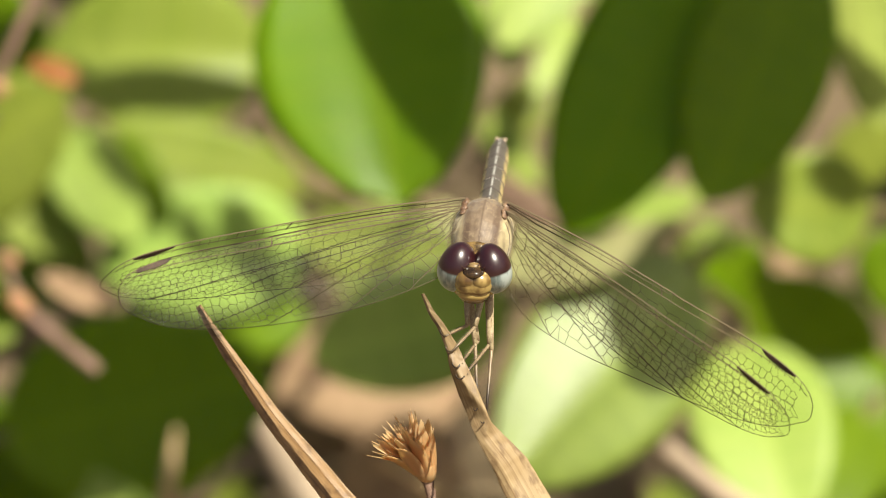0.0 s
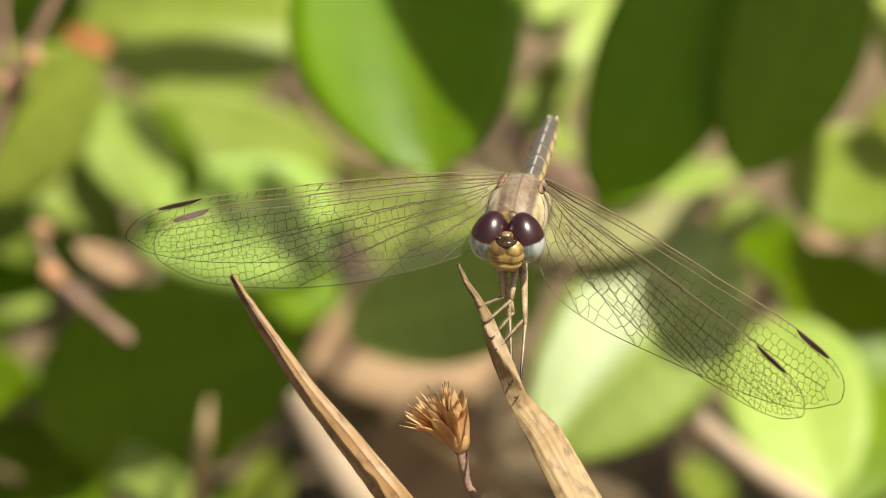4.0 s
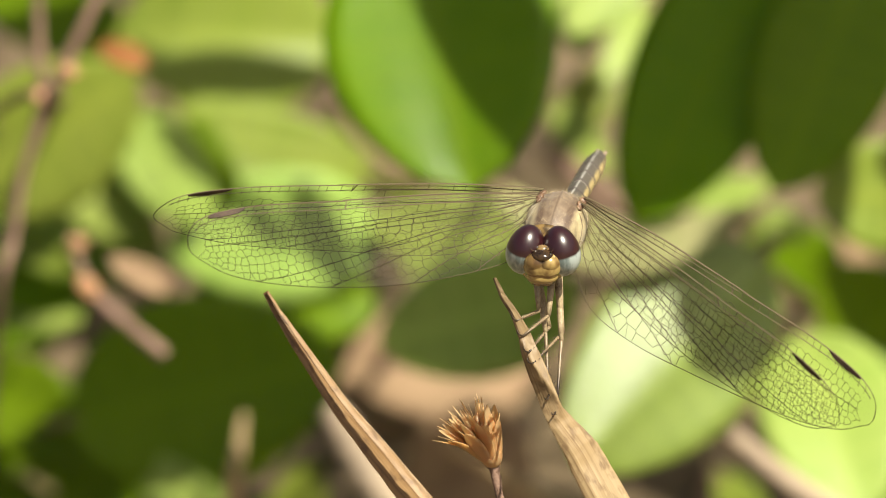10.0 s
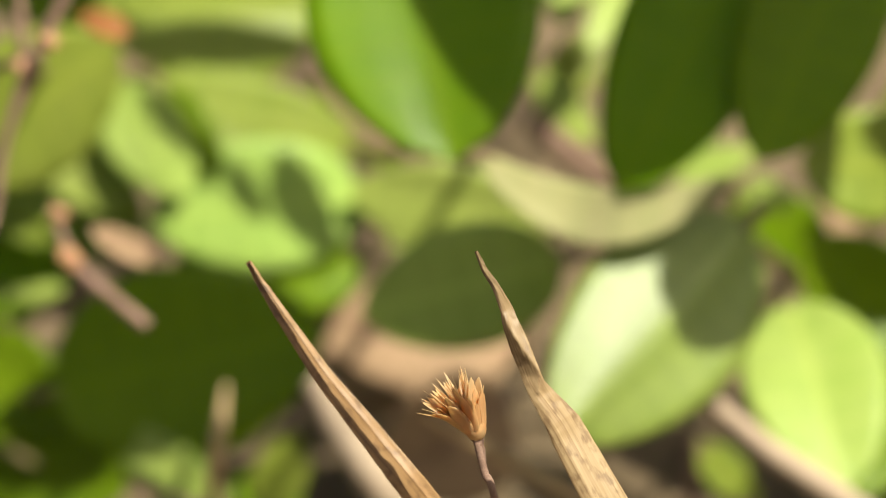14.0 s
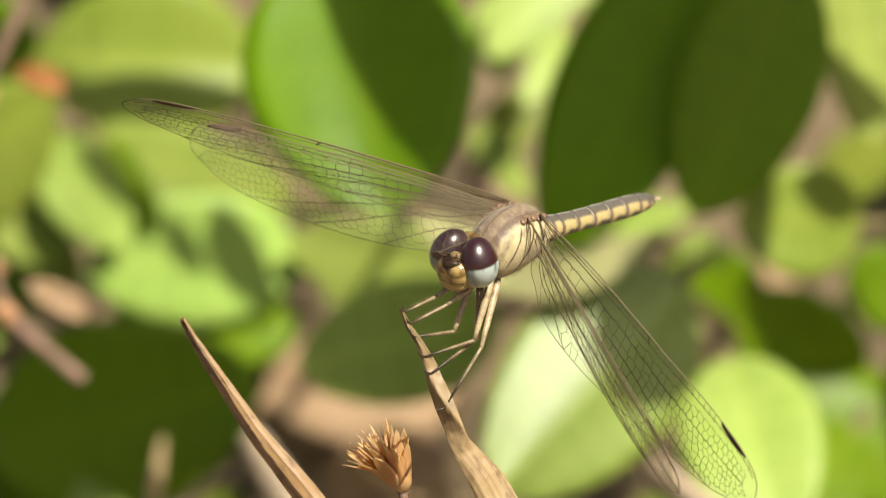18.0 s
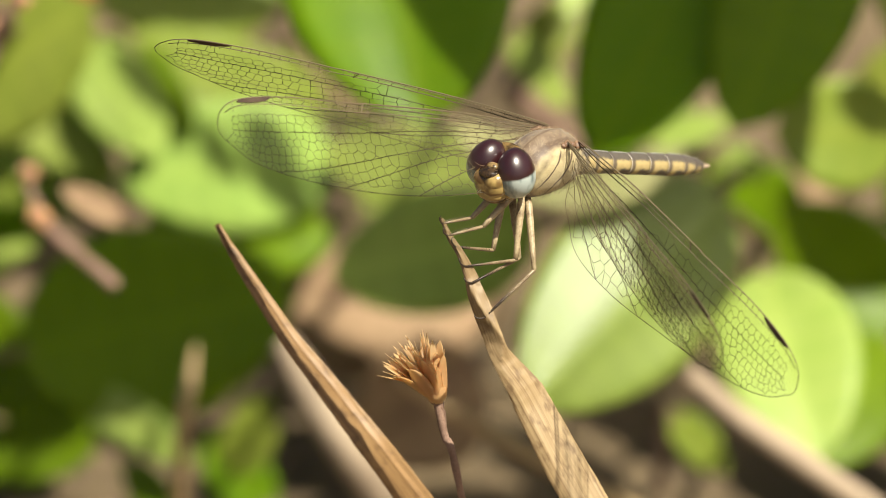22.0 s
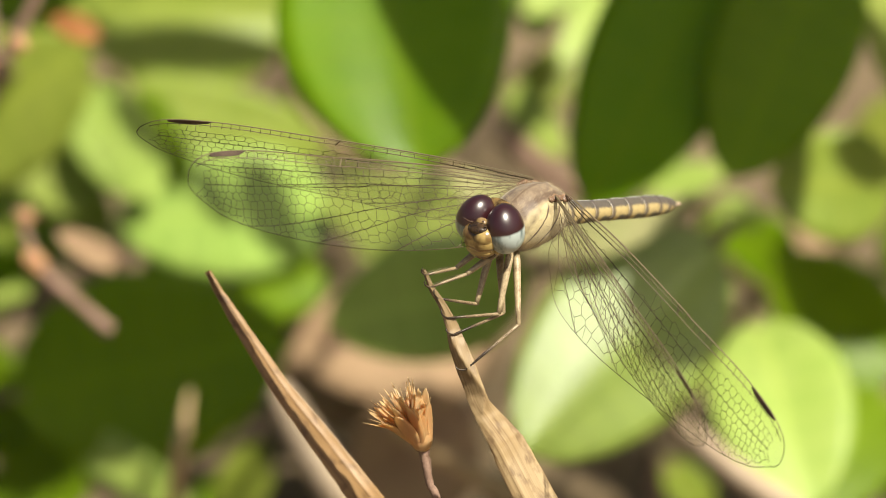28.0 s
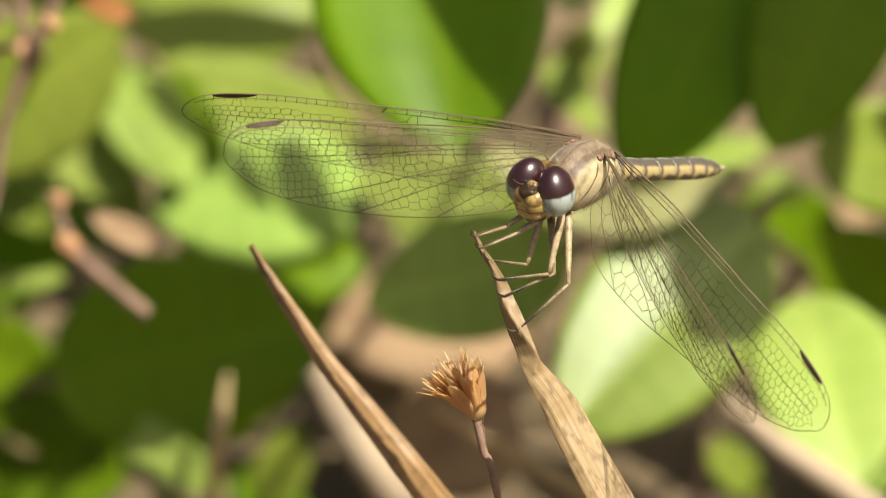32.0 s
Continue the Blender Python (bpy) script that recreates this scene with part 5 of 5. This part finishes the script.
def motions():
    walk(perch, BLADE_ROWS)
    walk(seed_head, [
    (0, pose(0.00009, -0.00103, 0.00039)),
    (1, pose(0.00017, -0.0001, -0.00015)),
    (2, pose(0.00016, 0.00096, -0.00061)),
    (3, pose(0.00014, 0.00097, -0.0006)),
    (5.5, pose(0.00001, 0.00113, -0.00053)),
    (6, pose(-0.00007, 0.00144, -0.00063)),
    (7, pose(-0.00013, 0.0008, -0.00035)),
    (8, pose(0.00011, 0.00106, -0.00044)),
    (9, pose(0, 0, 0)),
    (10, pose(0.00006, -0.00054, 0.00032)),
    (11, pose(0.00001, -0.00078, 0.00034)),
    (12, pose(-0.00009, -0.00065, 0.00028)),
    (13, pose(0.00008, 0.00153, -0.00087)),
    (15.5, pose(-0.00027, 0.0035, -0.00181)),
    (16, pose(-0.00058, 0.0029, -0.00133)),
    (18, pose(-0.00047, 0.00205, -0.00071)),
    (19, pose(-0.00047, 0.00332, -0.0014)),
    (20, pose(-0.00045, 0.00476, -0.00218)),
    (21, pose(-0.00045, 0.00596, -0.00278)),
    (22, pose(-0.00047, 0.00773, -0.00362)),
    (23, pose(-0.00048, 0.00928, -0.00419)),
    (24, pose(-0.00054, 0.00889, -0.00405)),
    (25, pose(-0.00054, 0.00772, -0.00346)),
    (28, pose(-0.00073, 0.00611, -0.00279)),
    (29, pose(-0.0007, 0.0063, -0.00282)),
    (30, pose(-0.00099, 0.0083, -0.00379)),
    (31, pose(-0.0006, 0.01313, -0.00608)),
    (32, pose(-0.00035, 0.01753, -0.00784))])
    walk(dragonfly, BODY_ROWS)
    walk(hind_r, beat(turns((-1.9, -1.5, 1.6), [(0, 67.2, -1.0, -55.3), (1, 67.8, 1.3, -57.3), (1.1, 67.8, 1.3, -57.3), (1.4, 77.5, 2.7, -56.8), (2, 77.5, 2.7, -56.8), (3, 77.9, 1.0, -54.6), (5.5, 58.4, 2.3, -61.9), (6, 59.9, 3.2, -60.0), (7, 59.3, 2.2, -59.6), (8, 61.2, 2.4, -61.3), (9, 61.9, 1.4, -61.1), (10, 60.9, 1.4, -60.9), (10.2, 60.9, 1.4, -60.9), (10.5, 55.5, -4.1, -60.0), (11, 55.5, -4.1, -60.0), (12, 54.6, -3.9, -60.0), (12.3, 54.6, -3.9, -60.0), (12.45, 54.6, -3.9, -60.0), (15, 39.7, -7.0, -70.8), (15.5, 39.7, -7.0, -70.8), (16, 37.9, -13.5, -59.9), (17, 47.1, -10.8, -58.3), (18, 45.6, -12.1, -52.4), (19, 46.9, -8.8, -56.1), (19.3, 46.9, -8.8, -56.1), (19.5, 40.3, 7.9, -56.2), (19.75, 46.5, 2.5, -53.8), (20, 46.5, 2.5, -53.8), (21, 48.1, -0.8, -51.7), (22, 46.6, 0.3, -48.5), (23, 44.1, -6.6, -45.9), (23.1, 44.1, -6.6, -45.9), (23.5, 53.3, 8.2, -50.2), (24, 53.3, 8.2, -50.2), (25, 53.4, 7.6, -51.2), (28, 49.8, 5.2, -53.7), (29, 48.9, 5.5, -53.3), (30, 50.3, 5.7, -53.8), (31, 57.7, 4.0, -50.8), (32, 57.6, 3.8, -52.4)]), 1))
    walk(fore_r, beat(turns((-0.8, -1.5, 1.6), [(0, 147.5, 0.3, -56.3), (1, 148.3, 2.8, -58.1), (1.1, 148.3, 2.8, -58.1), (1.4, 134.4, 1.8, -57.0), (2, 134.4, 1.8, -57.0), (3, 134.8, 0.3, -54.7), (5.5, 136.8, 1.0, -53.1), (6, 138.4, 2.4, -53.3), (7, 137.8, 1.4, -51.7), (8, 139.7, 1.9, -54.3), (9, 140.3, 1.0, -54.6), (10, 139.3, 1.1, -54.2), (10.2, 139.3, 1.1, -54.2), (10.5, 152.6, -5.2, -59.0), (11, 152.6, -5.2, -59.0), (12, 151.7, -5.1, -58.6), (12.3, 151.7, -5.1, -58.6), (12.45, 151.7, -5.1, -58.6), (15, 165.5, -32.8, -13.7), (15.5, 165.5, -32.8, -13.7), (16, 165.5, -32.8, -13.7), (17, 141.5, -25.8, -16.1), (18, 142.5, -23.8, -16.4), (19, 146.0, -22.4, -20.5), (19.3, 146.0, -22.4, -20.5), (19.5, 137.5, 3.8, -11.0), (19.75, 135.5, -4.0, -13.8), (20, 135.5, -4.0, -13.8), (21, 134.2, -6.7, -13.6), (22, 135.4, -2.1, -16.8), (23, 132.1, -6.1, -23.7), (23.1, 132.1, -6.1, -23.7), (23.5, 135.4, 1.2, -23.0), (24, 135.4, 1.2, -23.0), (25, 135.3, 0.7, -23.4), (28, 134.1, -1.1, -23.2), (29, 133.3, -0.8, -22.7), (30, 134.3, -1.9, -23.3), (31, 129.5, -1.6, -24.2), (32, 129.2, -1.7, -26.8)]), 1))
    walk(fore_l, beat(turns((-0.8, 1.5, 1.6), [(0, 102.1, 9.9, 54.9), (1, 103.6, 8.9, 54.8), (1.1, 103.6, 8.9, 54.8), (1.4, 101.7, 14.1, 48.3), (2, 101.7, 14.1, 48.3), (3, 101.2, 13.0, 51.2), (5.5, 104.6, 10.3, 55.9), (6, 102.4, 10.8, 53.8), (7, 100.8, 12.1, 54.0), (8, 102.0, 9.6, 54.9), (9, 102.0, 8.0, 53.8), (10, 102.5, 8.9, 54.7), (10.2, 102.5, 8.9, 54.7), (10.5, 108.5, 12.9, 52.7), (11, 108.5, 12.9, 52.7), (12, 109.2, 11.8, 51.8), (12.3, 109.2, 11.8, 51.8), (12.45, 109.2, 11.8, 51.8), (15, 130.9, 7.6, 83.8), (15.5, 130.9, 7.6, 83.8), (16, 125.1, 10.5, 77.6), (17, 109.3, 10.3, 67.0), (18, 105.9, 17.2, 67.7), (19, 109.2, 13.5, 67.3), (19.3, 109.2, 13.5, 67.3), (19.5, 121.4, -0.8, 60.2), (19.75, 113.7, 2.7, 65.8), (20, 113.7, 2.7, 65.8), (21, 112.0, 3.7, 68.4), (22, 111.2, 6.5, 66.5), (23, 110.5, 13.4, 66.9), (23.1, 110.5, 13.4, 66.9), (23.5, 111.2, 8.2, 69.0), (24, 111.2, 8.2, 69.0), (25, 111.2, 7.1, 67.3), (28, 110.9, 10.9, 65.0), (29, 105.6, 14.3, 61.6), (30, 104.7, 13.1, 60.7), (31, 105.2, 11.6, 64.0), (32, 105.4, 14.9, 64.8)]), -1))
    walk(hind_l, beat(turns((-1.9, 1.5, 1.6), [(0, 82.8, 8.7, 58.2), (1, 84.4, 6.5, 57.4), (1.1, 84.4, 6.5, 57.4), (1.4, 77.1, 13.8, 54.0), (2, 77.1, 13.8, 54.0), (3, 76.2, 12.8, 56.4), (5.5, 90.9, 9.2, 67.1), (6, 86.3, 12.4, 61.7), (7, 85.4, 13.1, 62.0), (8, 85.3, 11.7, 62.2), (9, 85.0, 10.1, 60.8), (10, 85.9, 10.5, 61.8), (10.2, 85.9, 10.5, 61.8), (10.5, 89.8, 11.0, 58.0), (11, 89.8, 11.0, 58.0), (12, 90.5, 11.6, 58.1), (12.3, 90.5, 11.6, 58.1), (12.45, 90.5, 11.6, 58.1), (15, 110.5, 10.2, 92.7), (15.5, 110.5, 10.2, 92.7), (16, 107.2, 13.5, 89.7), (17, 97.3, 12.0, 82.1), (18, 91.4, 21.3, 80.6), (19, 93.3, 17.4, 79.1), (19.3, 93.3, 17.4, 79.1), (19.5, 105.8, 1.2, 77.3), (19.75, 96.9, 5.8, 80.9), (20, 96.9, 5.8, 80.9), (21, 94.3, 7.9, 82.9), (22, 93.3, 10.9, 79.9), (23, 92.2, 16.3, 78.6), (23.1, 92.2, 16.3, 78.6), (23.5, 94.7, 10.8, 80.6), (24, 94.7, 10.8, 80.6), (25, 94.7, 10.9, 79.9), (28, 90.6, 14.4, 79.0), (29, 87.1, 17.4, 76.4), (30, 86.1, 16.3, 75.4), (31, 80.5, 16.0, 78.1), (32, 80.4, 17.0, 77.2)]), -1))
    walk(abdomen, turns((-3.2, 0, -0.5), [(0, 0, -11.5, 2.9), (1, 0, -10.8, 1.3), (1.1, 0, -10.8, 1.3), (1.4, 0, -7.6, 0.7), (2, 0, -7.6, 0.7), (3, 0, -8.5, 3.9), (5.5, 0, -0.9, 1.4), (6, 0, -4, 1.2), (7, 0, -3.7, 2.4), (8, 0, -6.4, 2.6), (9, 0, -7.2, 0.9), (10, 0, -6.6, 1.7), (10.2, 0, -6.6, 1.7), (10.5, 0, -10.2, 0.7), (11, 0, -10.2, 0.7), (12, 0, -9.2, -0.4), (12.3, 0, -9.2, -0.4), (12.45, 0, -9.2, -0.4), (15, 0, -15.5, 17.1), (15.5, 0, -15.5, 17.1), (16, 0, -13.9, 16.2), (17, 0, -10.3, 12.7), (18, 0, -13.2, 16.4), (19, 0, -12.3, 12.6), (19.3, 0, -12.3, 12.6), (19.5, 0, 2.6, 2.7), (19.75, 0, -5.5, 4.8), (20, 0, -5.5, 4.8), (21, 0, -8.3, 7.9), (22, 0, -8.8, 6.7), (23, 0, -8.8, 9.2), (23.1, 0, -8.8, 9.2), (23.5, 0, -10.6, 10.1), (24, 0, -10.6, 10.1), (25, 0, -10.4, 9.2), (28, 0, -7.7, 8.6), (29, 0, -10, 9.6), (30, 0, -10.8, 8.9), (31, 0, -12, 10.6), (32, 0, -12.7, 8.7)]))
    walk(head, turns((3.9, 0, -0.5), [(0, 2.2, -7.7, 2.3), (1, 4, -7.4, 1), (1.1, 4, -7.4, 1), (1.4, 3.6, -4, 0.9), (2, 3.6, -4, 0.9), (3, 2.7, -5.1, 3.2), (5.5, 5.1, 2.3, 7.6), (6, 6.1, 1.4, 7.8), (7, 4.9, 1.5, 9), (8, 6, -0.2, 7.6), (9, 6.5, -1, 6.9), (10, 5.9, -0.1, 7.3), (10.2, 5.9, -0.1, 7.3), (10.5, 5.4, 2.6, 5.1), (11, 5.4, 2.6, 5.1), (12, 4.5, 3.5, 4.6), (12.3, 4.5, 3.5, 4.6), (12.45, 4.5, 3.5, 4.6), (15, 1.6, -1.6, 9.5), (15.5, 1.6, -1.6, 9.5), (16, 1.4, -0.9, 10.8), (17, 1.1, 2.2, 7.6), (18, -2, 1, 7.5), (19, 1.7, 1.4, 5.4), (19.42, 1.7, 1.4, 5.4), (19.5, 52, -32, -25), (19.82, 52, -32, -25), (20, 6.8, 12.6, 7), (21, 5.8, 10.9, 8.3), (22, 4.8, 12, 6.3), (22.62, 4.8, 12, 6.3), (22.7, -35, -30, 35), (22.9, -35, -30, 35), (22.98, 4.3, 11.4, 4.1), (23, 4.3, 11.4, 4.1), (23.1, 4.3, 11.4, 4.1), (23.5, 7.7, 9.8, 5.8), (24, 7.7, 9.8, 5.8), (25, 7.6, 9.6, 5), (28, 4.6, 11.6, 3.8), (29, 2.4, 11.2, 3.6), (30, 3.3, 10, 3.2), (31, 3.4, 8.6, 4.5), (32, 2.6, 8.1, 2.6)]))
    for leg, lower, hip, thigh, shin, grip, bend in LEGS:
        upper_rows, lower_rows = leg_rows(hip, thigh, shin, grip, bend)
        walk(leg, upper_rows)
        walk(lower, lower_rows)


motions()
